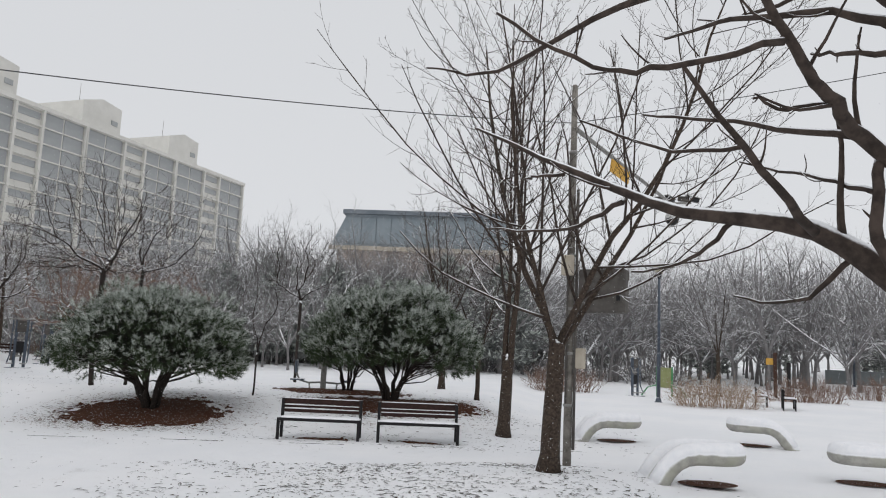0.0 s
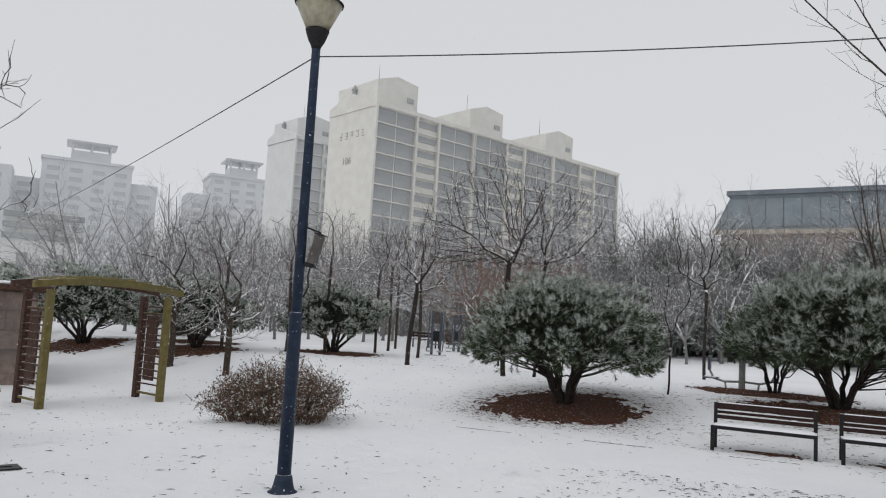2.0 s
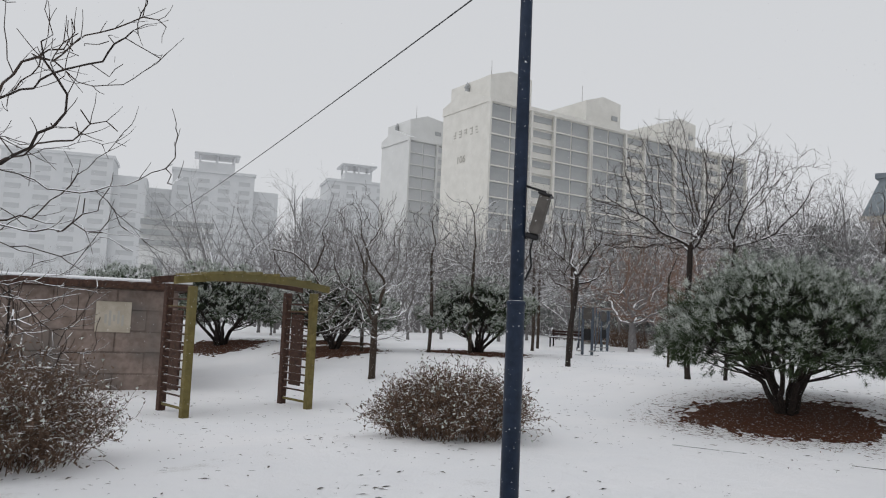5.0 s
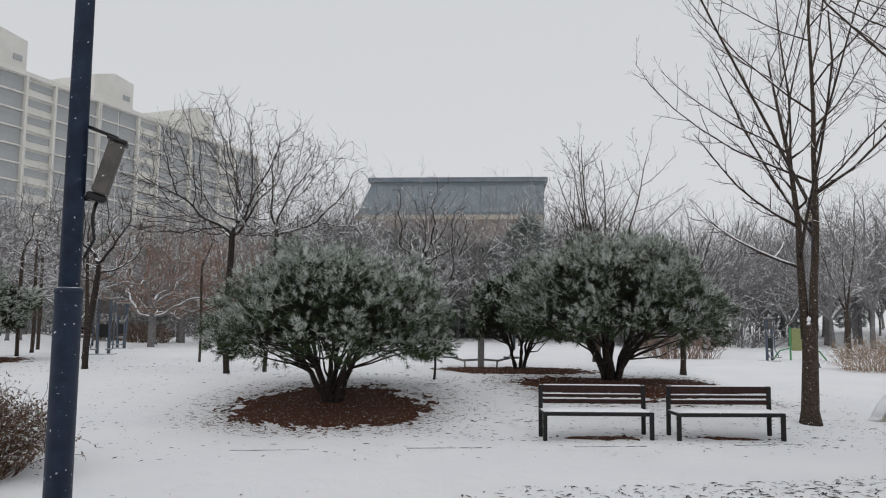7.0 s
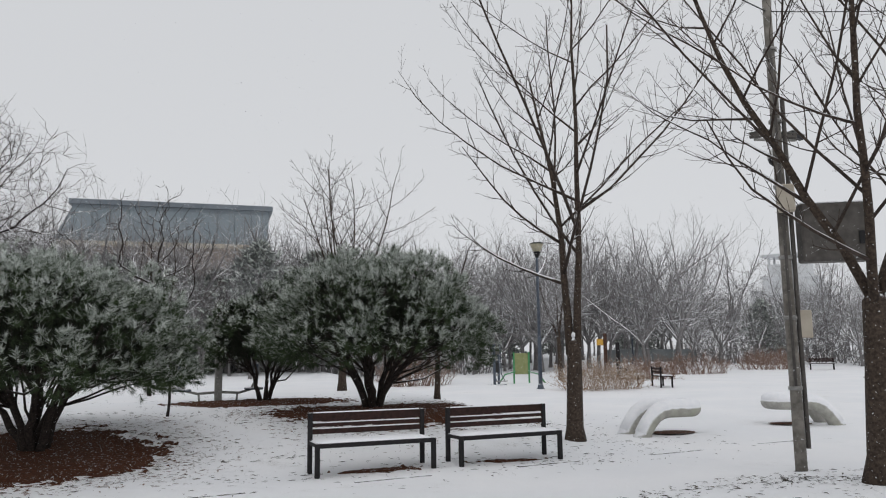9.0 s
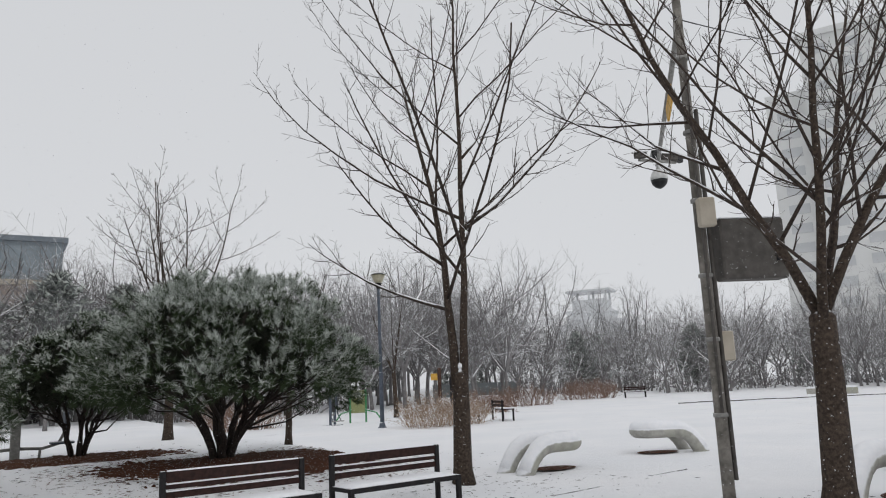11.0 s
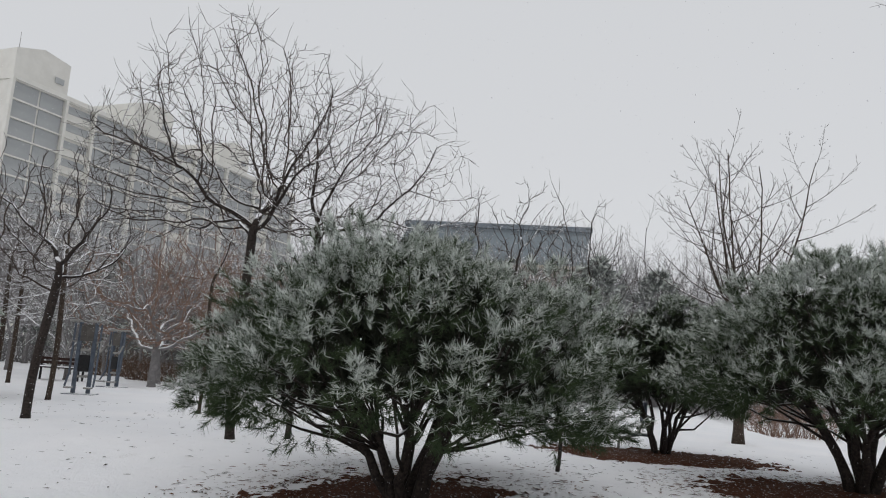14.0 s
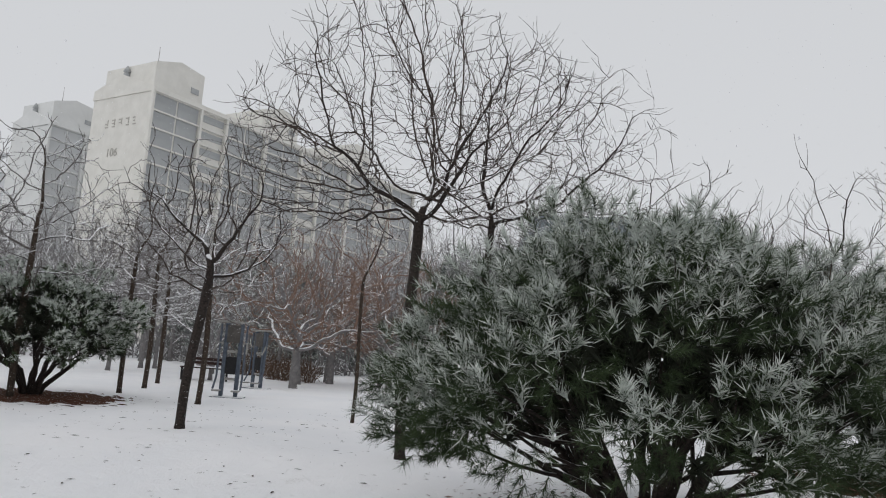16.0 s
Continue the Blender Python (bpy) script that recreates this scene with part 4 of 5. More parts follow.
# ---- navy street lamp ----
def street_lamp(x, y, height, label, mat, head=1.0, floodlight=True):
    lamp = thing("street_lamp", label, "street lamp", pose(x, y, gz(x, y) - 0.03))
    lathe_part("base", [(0.17, 0), (0.17, 0.03), (0.125, 0.06), (0.105, 0.14), (0.09, 0.22)], mat, lamp)
    lathe_part("lower_pole", [(0.078, 0.2), (0.075, 1.97), (0.080, 1.975), (0.080, 2.0), (0.062, 2.01)], mat, lamp)
    lathe_part("upper_pole", [(0.060, 2.01), (0.050, height - 0.02), (0.046, height)], mat, lamp)
    z = height
    hd = lathe_part("lamp_head", [(0.05, z - 0.02), (0.062, z + 0.02), (0.10, z + 0.09), (0.135, z + 0.19), (0.14, z + 0.21), (0.12, z + 0.215)], M_IRON, lamp, "black funnel-shaped lamp holder", sides=24)
    lathe_part("shade", [(0.13, z + 0.215), (0.275, z + 0.52), (0.268, z + 0.52), (0.12, z + 0.225)], M_GLASS, hd, "amber-tinted conical lamp glass", sides=24)
    lathe_part("cap", [(0.285, z + 0.52), (0.29, z + 0.535), (0.20, z + 0.575), (0.05, z + 0.59)], M_IRON, hd, "dark flat lamp cap with snow", sides=24)
    if floodlight:
        f = part("floodlight", block(-0.045, 0.045, -0.065, 0.065, 0, 0.33, 0.012), M_DULL, lamp, "tilted grey box lamp on a bracket", pose(0.12, 0.06, 2.57, 0, 15, 28))
        part("end_cap", block(-0.06, 0.06, -0.075, 0.075, 0.331, 0.35, 0.006), M_BLACK, f)
        part("clamp", block(-0.065, 0.05, -0.055, 0.055, -0.05, -0.002, 0.012), M_BLACK, f)
        tube_part("bracket", [([np.array([0.04, 0.02, 2.98]), np.array([0.12, 0.06, 2.95]), np.array([0.20, 0.10, 2.92])], [0.011] * 3)], 6, M_BLACK, lamp)
        tube_part("lower_bracket", [([np.array([0.04, 0.02, 2.54]), np.array([0.12, 0.06, 2.545])], [0.016] * 2)], 6, M_BLACK, lamp)
        tube_part("cable", [([np.array([0.11, 0.06, 2.53]), np.array([0.09, 0.05, 2.43]), np.array([0.11, 0.05, 2.3]), np.array([0.07, 0.02, 2.18])], [0.010] * 4)], 5, M_BLACK, lamp)
    return lamp


street_lamp(-6.93, 8.35, 5.09, "tall navy street lamp with a funnel head", M_NAVY)
street_lamp(24.2, 61.6, 5.1, "grey street lamp beyond the dry shrubs", M_GYM, floodlight=False)
street_lamp(5.6, 33.3, 5.1, "grey street lamp far across the plaza", M_GYM, floodlight=False)


def hanging_cable(label, a, b, sag, r=0.008):
    a, b = np.array(a, float), np.array(b, float)
    pts = [a + (b - a) * t + np.array([0, 0, -4 * sag * t * (1 - t)]) for t in np.linspace(0, 1, 24)]
    v, f = tubes([(pts, [r] * 24)], 5)
    tagged(new("cable", mesh_from("cable", v, f, M_CABLE, smooth=True)), label, "cable")


hanging_cable("thin black cable strung from the lamp to a pole", (-6.93, 8.35, 4.54), (1.12, 13.25, 5.31), 0.10)
hanging_cable("thin black cable running down from the lamp", (-6.93, 8.35, 4.54), (-42, 21.7, 5.5), 0.15)
hanging_cable("thin black cable strung from a pole across the plaza", (1.12, 13.25, 5.31), (13, 18.4, 9.2), 0.1)


# ---- camera pole ----
def camera_pole(x, y):
    p = thing("camera_pole", "weathered utility pole with cameras, boxes and cable clamps", "pole", pose(x, y, gz(x, y) - 0.05))
    lathe_part("pole", [(0.066, 0), (0.061, 2.0), (0.054, 4.2), (0.047, 6.15), (0.034, 6.17)], M_POLE, p, sides=16)
    tube_part("conduit", [([np.array([0.088, -0.035, z]) for z in (0.3, 2, 4.4)], [0.026] * 3), ([np.array([-0.05, -0.075, z]) for z in (1.0, 2.6, 5.0)], [0.018] * 3)], 6, M_DULL, p)
    for z in (0.95, 1.75, 2.45, 3.3, 4.1, 5.0):
        lathe_part("clamp", [(0.070, z), (0.078, z + 0.005), (0.078, z + 0.04), (0.070, z + 0.045)], M_GREY, p, sides=14)
    ax = np.array([0.61, 0.79, 0.0])
    turn = math.degrees(math.atan2(ax[1], ax[0]))
    tube_part("arm", [([np.array([0, 0, 5.45]) + ax * t + np.array([0, 0, -0.22 * t]) for t in (0, 0.8, 1.6, 2.5, 3.4)], [0.04, 0.036, 0.034, 0.032, 0.03])], 8, M_GREY, p)
    part("warning_sign", block(-0.30, 0.30, -0.012, 0.012, -0.13, 0.13, 0.004), M_YELLOW, p, "yellow sign plate on the arm", pose(0.86, 1.11, 5.0, 0, 12, turn))
    end = ax * 3.3
    bar = part("camera_bar", block(-0.35, 0.35, -0.02, 0.02, -0.02, 0.02, 0.004), M_GREY, p, m=pose(end[0], end[1], 4.75, 0, 0, turn - 60))
    for k, (cx, cr) in enumerate(((-0.3, 200), (-0.05, 60), (0.22, 330), (0.36, 20))):
        c = part("camera", block(-0.13, 0.13, -0.045, 0.045, 0, 0.085, 0.012), M_BLACK if k % 2 else M_DULL, bar, m=pose(cx, 0, 0.03, 0, 10, cr))
        part("visor", block(-0.14, 0.16, -0.055, 0.055, 0.087, 0.095, 0.002), M_GREY, c)
    tube_part("dome_stem", [([np.array([end[0], end[1], z]) for z in (4.73, 4.65, 4.59)], [0.025, 0.03, 0.05])], 8, M_WHITE, p)
    dome = lathe_part("dome_camera", [(0.05, 0.26), (0.10, 0.23), (0.135, 0.14), (0.135, 0.09)], M_WHITE, p, "white dome camera with a black eye", pose(end[0], end[1], 4.35))
    lathe_part("eye", [(0.13, 0.088), (0.115, 0.03), (0.07, -0.02), (0.02, -0.045)], M_BLACK, dome)
    bx = part("control_box", block(-0.37, 0.37, -0.12, 0.12, -0.34, 0.34, 0.02), M_DULL, p, "flat dark grey steel control box", pose(0.50, -0.20, 2.75, 0, 0, -22))
    part("latch", block(0.24, 0.30, -0.145, -0.12, -0.15, 0.0, 0.004), M_BLACK, bx)
    part("snow_cap", block(-0.36, 0.36, -0.11, 0.11, 0.34, 0.355, 0.006), M_CAP, bx, "thin snow on the box")
    part("junction_box", block(-0.09, 0.09, -0.06, 0.06, -0.16, 0.16, 0.015), M_MURAL, p, "small beige junction box", pose(-0.06, -0.16, 3.15, 0, 0, -30))
    part("meter_box", block(-0.07, 0.07, -0.06, 0.06, -0.16, 0.16, 0.012), M_MURAL, p, "small yellowed meter box", pose(0.17, -0.03, 1.7, 0, 0, -30))
    return p


camera_pole(1.118, 13.24)


# ---- looped tube seats ----
def tube_seat(x, y, yaw, k=1.0):
    """A thick tube that rises on two legs, bends level and loops round at the end; snow lies along its top."""
    s = thing("tube_seat", "looped seat of thick pale tube, capped with snow", "outdoor seat", pose(x, y, gz(x, y) - 0.03, 0, 0, yaw), "four looped seats on the plaza")
    h, half, r = 0.47 * k, 0.27 * k, 0.135 * k

    def side(sy):
        return [np.array([-0.62 * k, sy, -0.1]), np.array([-0.50 * k, sy, 0.06]), np.array([-0.38 * k, sy, 0.25 * k]), np.array([-0.26 * k, sy, 0.37 * k]), np.array([-0.12 * k, sy, 0.445 * k]), np.array([0.03 * k, sy, h]), np.array([0.22 * k, sy, h]), np.array([0.40 * k, sy, h])]
    turn = [np.array([0.40 * k + half * math.sin(a), -half * math.cos(a), h]) for a in np.linspace(0.25, math.pi - 0.25, 11)]
    pts = side(-half) + turn + side(half)[::-1]
    tube_part("tube", [(pts, [r] * len(pts))], 18, M_TUBE, s, "pale stained tube")
    d = np.gradient(np.array(pts), axis=0)
    d /= np.linalg.norm(d, axis=1, keepdims=True)
    # snow heaps on the upper flank, square to the tube
    lift = np.array([0, 0, 1.0]) - d * d[:, 2:3]
    top = [p + 0.055 * u for p, u in zip(pts, lift)][1:-1]
    tube_part("snow_cap", [(top, [r * 0.94 * (1 + 0.03 * math.sin(1.7 * i + x)) for i in range(len(top))])], 16, M_CAP, s, "thick cap of snow")
    bm = bmesh.new()
    bmesh.ops.create_circle(bm, cap_ends=True, segments=28, radius=1.0)
    bmesh.ops.transform(bm, matrix=Matrix.LocRotScale((0.28 * k, 0, 0.055), None, (0.42 * k, 0.30 * k, 1)), verts=bm.verts)
    part("bare_patch", bm, M_MULCH, s, "bare damp ground below")
    return s


tube_seat(2.78, 12.45, 8)
tube_seat(2.10, 18.15, 4)
tube_seat(5.65, 18.85, 168)
tube_seat(5.95, 13.75, 176)


# ---- timber gate ----
def garden_gate():
    """Two pairs of posts with slatted side panels, under a gently arched beam."""
    a, b = np.array([-15.83, 10.2]), np.array([-15.70, 12.83])
    yaw = math.degrees(math.atan2(b[1] - a[1], b[0] - a[0]))
    w = float(np.linalg.norm(b - a))
    g = thing("garden_gate", "olive timber garden gate with slatted side panels and an arched beam", "gate", pose(a[0], a[1], gz(a[0], a[1]) - 0.05, 0, 0, yaw))
    dp, h = 1.0, 2.42
    for px in (0.0, w):
        for k, py in enumerate((0.0, dp)):
            part("post", block(px - 0.07, px + 0.07, py - 0.07, py + 0.07, 0, h, 0.01), M_OLIVE if k == 0 else M_RUST, g)
        pn = part("side_panel", block(px - 0.02, px + 0.02, 0.34, dp - 0.24, 0.50, h - 0.45, 0.004), M_RUST, g, "dark red-brown boarded panel")
        for i in range(12):
            z = 0.40 + i * 0.16
            part("slat", block(-0.035, 0.035, 0.072, dp - 0.072, z, z + 0.035, 0.004), M_RUST, pn, m=pose(px, 0, 0))
        for z in (0.18, h - 0.42):
            part("rail", block(px - 0.03, px + 0.03, 0.072, dp - 0.072, z, z + 0.05, 0.005), M_OLIVE, g)
    for py, mat in ((0.0, M_OLIVE), (dp, M_RUST)):
        bm = bmesh.new()
        n = 16
        prev = None
        for i in range(n + 1):
            t = i / n
            px = -0.35 + t * (w + 0.7)
            z = h + 0.02 + 0.13 * (1 - (2 * t - 1) ** 2)
            q = [bm.verts.new((px, py + dy, z + dz)) for dy, dz in ((-0.05, 0), (0.05, 0), (0.05, 0.14), (-0.05, 0.14))]
            if prev:
                for j in range(4):
                    bm.faces.new((prev[j], prev[(j + 1) % 4], q[(j + 1) % 4], q[j]))
            else:
                bm.faces.new(q)
            prev = q
        bm.faces.new(prev[::-1])
        bmesh.ops.recalc_face_normals(bm, faces=bm.faces)
        part("beam", bm, mat, g)
    for i in range(7):
        t = (i + 0.5) / 7
        px = t * w
        z = h + 0.16 + 0.13 * (1 - (2 * t - 1) ** 2)
        part("rafter", block(px - 0.03, px + 0.03, -0.14, dp + 0.14, z, z + 0.06, 0.006), M_OLIVE, g)


garden_gate()


# ---- low stone building behind the gate ----
def stone_pavilion():
    p0, yaw = (-19.85, 12.0), -114
    b = thing("stone_pavilion", "low flat-roofed building faced with pinkish stone, snow on its roof", "building", pose(p0[0], p0[1], -0.75, 0, 0, yaw))
    part("wall", block(0, 16, -5, 0, 0, 2.45), M_STONE, b, "pinkish stone facing")
    part("roof", block(-0.3, 16.3, -5.3, 0.35, 2.45, 2.62, 0.02), M_RUST, b, "thin flat roof with a brown edge")
    part("roof_snow", block(-0.28, 16.28, -5.28, 0.33, 2.62, 2.69, 0.03), M_CAP, b, "snow on the roof")
    for i, z in enumerate((0.5, 0.99, 1.48, 1.97, 2.44)):
        for j in range(12):
            off = 0.66 * (i % 2)
            x0 = j * 1.32 + off
            part("stone", block(x0 + 0.01, min(x0 + 1.30, 15.98), 0.002, 0.03, z - 0.47, z - 0.01, 0.008), M_STONE, b)
    m = part("mural_panel", block(1.0, 1.75, 0.032, 0.06, 1.45, 2.15, 0.01), M_MURAL, b, "pale painted mural panel with a faint figure")
    for k in range(5):
        part("brush_mark", block(1.15 + 0.09 * k, 1.20 + 0.09 * k, 0.061, 0.066, 1.6 + 0.05 * (k % 3), 1.85 + 0.09 * (k % 2)), M_LETTER, m)


stone_pavilion()


# ---- apartment blocks ----
def unit_mesh(name, mat):
    """A window pane of unit size with a chamfered edge."""
    return bm_mesh(name, block(-0.5, 0.5, -0.02, 0.10, -0.5, 0.5, 0.015), mat)


WIN = unit_mesh("window", M_PANE)
WIN_PALE = unit_mesh("pale_window", M_PANEPALE)


def sign_text(parent, text, size, m, mat, depth=0.02):
    cu = bpy.data.curves.new("lettering", "FONT")
    cu.body, cu.size, cu.extrude, cu.align_x, cu.align_y = text, size, depth, "CENTER", "CENTER"
    cu.materials.append(mat)
    ob = new("lettering", cu)
    ob.parent, ob.matrix_basis = parent, m
    return ob


def apartment_slab(x, y, yaw, length, depth, floors, label, wall=M_CREAM, win=WIN, number="106", houses=(0.9, 24.3, 47.8), modules=3, low=3, fh=2.78):
    """A slab block: its long glazed front along local x faces local -y; the gable end stands at x = 0."""
    b = thing("apartment_building", label, "apartment building", pose(x, y, 0, 0, 0, yaw))
    h = floors * fh
    body = part("wall", block(0, length, 0, depth, -1, h), wall, b)
    mod = length / modules
    pattern = ((0.025, 0.19, 0), (0.205, 0.37, 0), (0.40, 0.595, 1), (0.625, 0.79, 0), (0.805, 0.975, 0))
    for k in range(modules):
        for x0, x1, kind in pattern:
            for fl in range(low, floors):
                z = fl * fh
                xa, xb = (k + x0) * mod, (k + x1) * mod
                if kind == 0:
                    w = new("window", win)
                    w.parent, w.matrix_basis = b, Matrix.LocRotScale(((xa + xb) / 2, -0.12, z + fh * 0.5), None, (xb - xa, 1, fh * 0.88))
                else:
                    w = new("window", win)
                    w.parent, w.matrix_basis = b, Matrix.LocRotScale(((xa + xb) / 2, -0.12, z + fh * 0.60), None, (xb - xa, 1, fh * 0.42))
        for px in (0.0, 0.385, 0.61, 0.99):
            part("pier", block((k + px) * mod - 0.22, (k + px) * mod + 0.22, -0.7, 0, -1, h + 0.5), wall, b)
    for fl in range(low, floors + 1):
        part("floor_band", block(0, length, -0.42, -0.002, fl * fh - 0.14, fl * fh + 0.10), wall, b)
    part("parapet", block(-0.15, length + 0.15, -0.75, depth + 0.15, h, h + 0.7), wall, b)
    # gable pediment
    bm = bmesh.new()
    vs = [bm.verts.new((px, py, pz)) for px in (-0.2, 1.6) for py, pz in ((-0.6, h), (depth, h), (depth, h + 1.5), (depth * 0.535, h + 3.6), (-0.6, h + 0.75))]
    for f in ((0, 1, 2, 3, 4), (9, 8, 7, 6, 5), (0, 5, 6, 1), (1, 6, 7, 2), (2, 7, 8, 3), (3, 8, 9, 4), (4, 9, 5, 0)):
        bm.faces.new([vs[i] for i in f])
    bmesh.ops.recalc_face_normals(bm, faces=bm.faces)
    part("gable", bm, wall, b)
    lathe_part("roof_vent", [(0.45, h + 3.0), (0.5, h + 3.9), (0.32, h + 4.1), (0.62, h + 4.3), (0.3, h + 4.9), (0.1, h + 5.3)], M_PANE, b, m=pose(0.6, depth * 0.535, 0), sides=10)
    for q in houses:
        x0 = q
        bm = bmesh.new()
        vs = [bm.verts.new(c) for c in ((x0, 1, h + 0.7), (x0 + 9.5, 1, h + 0.7), (x0 + 9.5, depth - 1, h + 0.7), (x0, depth - 1, h + 0.7), (x0, 1, h + 5.3), (x0 + 9.5, 1, h + 6.2), (x0 + 9.5, depth - 1, h + 5.3), (x0, depth - 1, h + 5.3), (x0 + 4.75, 1.2, h + 6.9), (x0 + 4.75, depth - 1.2, h + 6.9))]
        for f in ((0, 1, 5, 8, 4), (1, 2, 6, 5), (2, 3, 7, 9, 6), (3, 0, 4, 7), (4, 8, 9, 7), (8, 5, 6, 9)):
            bm.faces.new([vs[i] for i in f])
        bmesh.ops.recalc_face_normals(bm, faces=bm.faces)
        ph = part("roof_house", bm, wall, b)
        part("vent", block(x0 + 7.0, x0 + 8.6, 0.9, 0.998, h + 2.6, h + 3.5), M_PANE, ph)
        tube_part("aerial", [([np.array([x0 + 4.75, depth / 2, h + 6.8]), np.array([x0 + 4.75, depth / 2, h + 10.5])], [0.06, 0.03])], 5, M_GREY, ph)
    if number:
        for i in range(5):
            y0 = depth * (0.74 - 0.12 * i)
            for k, (dy0, dy1, dz0, dz1) in enumerate(((0.0, 0.55, 1.05, 1.25), (0.62, 0.80, 0.35, 1.35), (0.05, 0.60, 0.55, 0.72), (0.15, 0.85, 0.0, 0.18))):
                if (i + k) % 5:
                    part("letter_bar", block(-0.06, -0.004, y0 - dy1, y0 - dy0, h - 5.0 + dz0, h - 5.0 + dz1), M_LETTER, b)
        sign_text(b, number, 1.9, pose(-0.05, depth * 0.55, h - 9.2, 90, 0, -90), M_LETTER)
    return b


LONG = 77.6
apartment_slab(-87.1, 101.3, LONG, 73.5, 14.2, 14, "long cream apartment block with glazed balconies and roof houses")
# Farther block: wall greyed and panes paled to paint the haze.
apartment_slab(-129.0, 122.0, LONG, 60.0, 12.6, 15, "cream apartment block, its colours paled as if by falling snow", number="", wall=M_PALE, win=WIN_PALE, modules=3, low=6)


def point_tower(x, y, yaw, w, d, h, label, wall=M_MISTY, win=WIN_PALE, crown=(0.3, 0.75), cols=4, number="", low=4):
    """A tower with setbacks, window columns and a roof pavilion."""
    b = thing("apartment_tower", label, "apartment tower", pose(x, y, 0, 0, 0, yaw))
    part("wall", block(0, w, 0, d, -1, h), wall, b)
    part("wing", block(-w * 0.32, -0.002, d * 0.15, d * 0.9, -1, h * 0.86), wall, b)
    part("wing", block(w + 0.002, w * 1.32, d * 0.15, d * 0.9, -1, h * 0.90), wall, b)
    part("parapet", block(-0.4, w + 0.4, -0.4, d + 0.4, h, h + 0.9), wall, b)
    fl = 2.9
    for r in range(low, int(h / fl)):
        for c in range(cols):
            if number and c == 2:
                continue
            ob = new("window", win)
            ob.parent, ob.matrix_basis = b, Matrix.LocRotScale(((c + 0.5) * w / cols, -0.05, (r + 0.55) * fl), None, (w / cols * 0.55, 1, fl * 0.5))
        for cx in (-w * 0.16, w * 1.16):
            if (r + 1) * fl < h * 0.86:
                ob = new("window", win)
                ob.parent, ob.matrix_basis = b, Matrix.LocRotScale((cx, d * 0.15 - 0.05, (r + 0.55) * fl), None, (w * 0.16, 1, fl * 0.5))
    if crown:
        c0, c1 = (w * q for q in crown)
        part("roof_house", block(c0, c1, d * 0.25, d * 0.75, h + 0.9, h + 4.4), wall, b)
        for px in (c0 + 0.3, (c0 + c1) / 2, c1 - 0.3):
            for py in (d * 0.25, d * 0.75):
                part("column", block(px - 0.3, px + 0.3, py - 0.3, py + 0.3, h + 4.4, h + 6.6), wall, b)
        part("canopy", block(c0 - 1.6, c1 + 1.6, d * 0.25 - 1.4, d * 0.75 + 1.4, h + 6.6, h + 7.4, 0.2), M_PANEPALE, b)
    if number:
        sign_text(b, number, 2.7, pose(w * 0.62, -0.12, h * 0.60, 90, 0, 0), M_NUMBER, 0.03)
    return b


point_tower(-236, 118, 62, 26, 16, 45, "apartment tower coloured pale to fade into falling snow")
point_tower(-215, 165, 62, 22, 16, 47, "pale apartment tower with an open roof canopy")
point_tower(-245, 70, 62, 30, 16, 44, "apartment block coloured pale to fade into falling snow", crown=())
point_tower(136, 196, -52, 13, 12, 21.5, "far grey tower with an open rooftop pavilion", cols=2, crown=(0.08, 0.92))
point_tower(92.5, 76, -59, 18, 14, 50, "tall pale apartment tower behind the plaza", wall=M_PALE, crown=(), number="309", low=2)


# ---- blue-grey hall ----
def sports_hall():
    b = thing("sports_hall", "broad blue-grey clad hall with a dark roof edge above brick", "building", pose(-33.0, 128.5, 0, 0, 0, 3))
    bm = bmesh.new()
    w, d, z0, z1 = 29.0, 20.0, 19.0, 24.6
    vs = [bm.verts.new(c) for c in ((-2.6, 0, z0), (w, 0, z0), (w, d, z0), (-2.6, d, z0), (0, 0, z1), (w, 0, z1), (w, d, z1), (0, d, z1))]
    for f in ((0, 1, 5, 4), (1, 2, 6, 5), (2, 3, 7, 6), (3, 0, 4, 7), (4, 5, 6, 7), (3, 2, 1, 0)):
        bm.faces.new([vs[i] for i in f])
    part("wall", bm, M_BLUEGREY, b)
    part("roof", block(-0.6, w + 0.6, -0.7, d + 0.6, z1 + 0.002, z1 + 0.75), M_ROOFDARK, b)
    part("base", block(-1.5, w - 0.3, 0.4, d, -1, z0 - 0.002), M_BRICK, b, "orange brick lower storeys")
    part("ledge", block(-2.8, w + 0.2, -0.5, 0.398, z0 - 0.7, z0 - 0.004), M_MURAL, b)
    for i in range(11):
        part("panel", block(i * 2.62 + 0.15, i * 2.62 + 2.62, -0.14, -0.004, z0 + 0.5, z1 - 0.6), M_BLUEGREY, b)


sports_hall()


def louvred_block():
    b = thing("service_building", "small white building with grey louvre bands", "building", pose(-99.5, 47.0, 0, 0, 0, 62))
    part("wall", block(0, 9, 0, 7, -1, 12.5), M_PALE, b)
    for i in range(3):
        part("louvre_band", block(-0.1, 9.1, -0.4, -0.002, 8.9 + 1.35 * i, 9.6 + 1.35 * i), M_PANE, b)
    for x0 in (1.8, 6.0):
        part("window", block(x0, x0 + 1.2, -0.1, -0.002, 5.0, 7.2), M_PANE, b)


louvred_block()


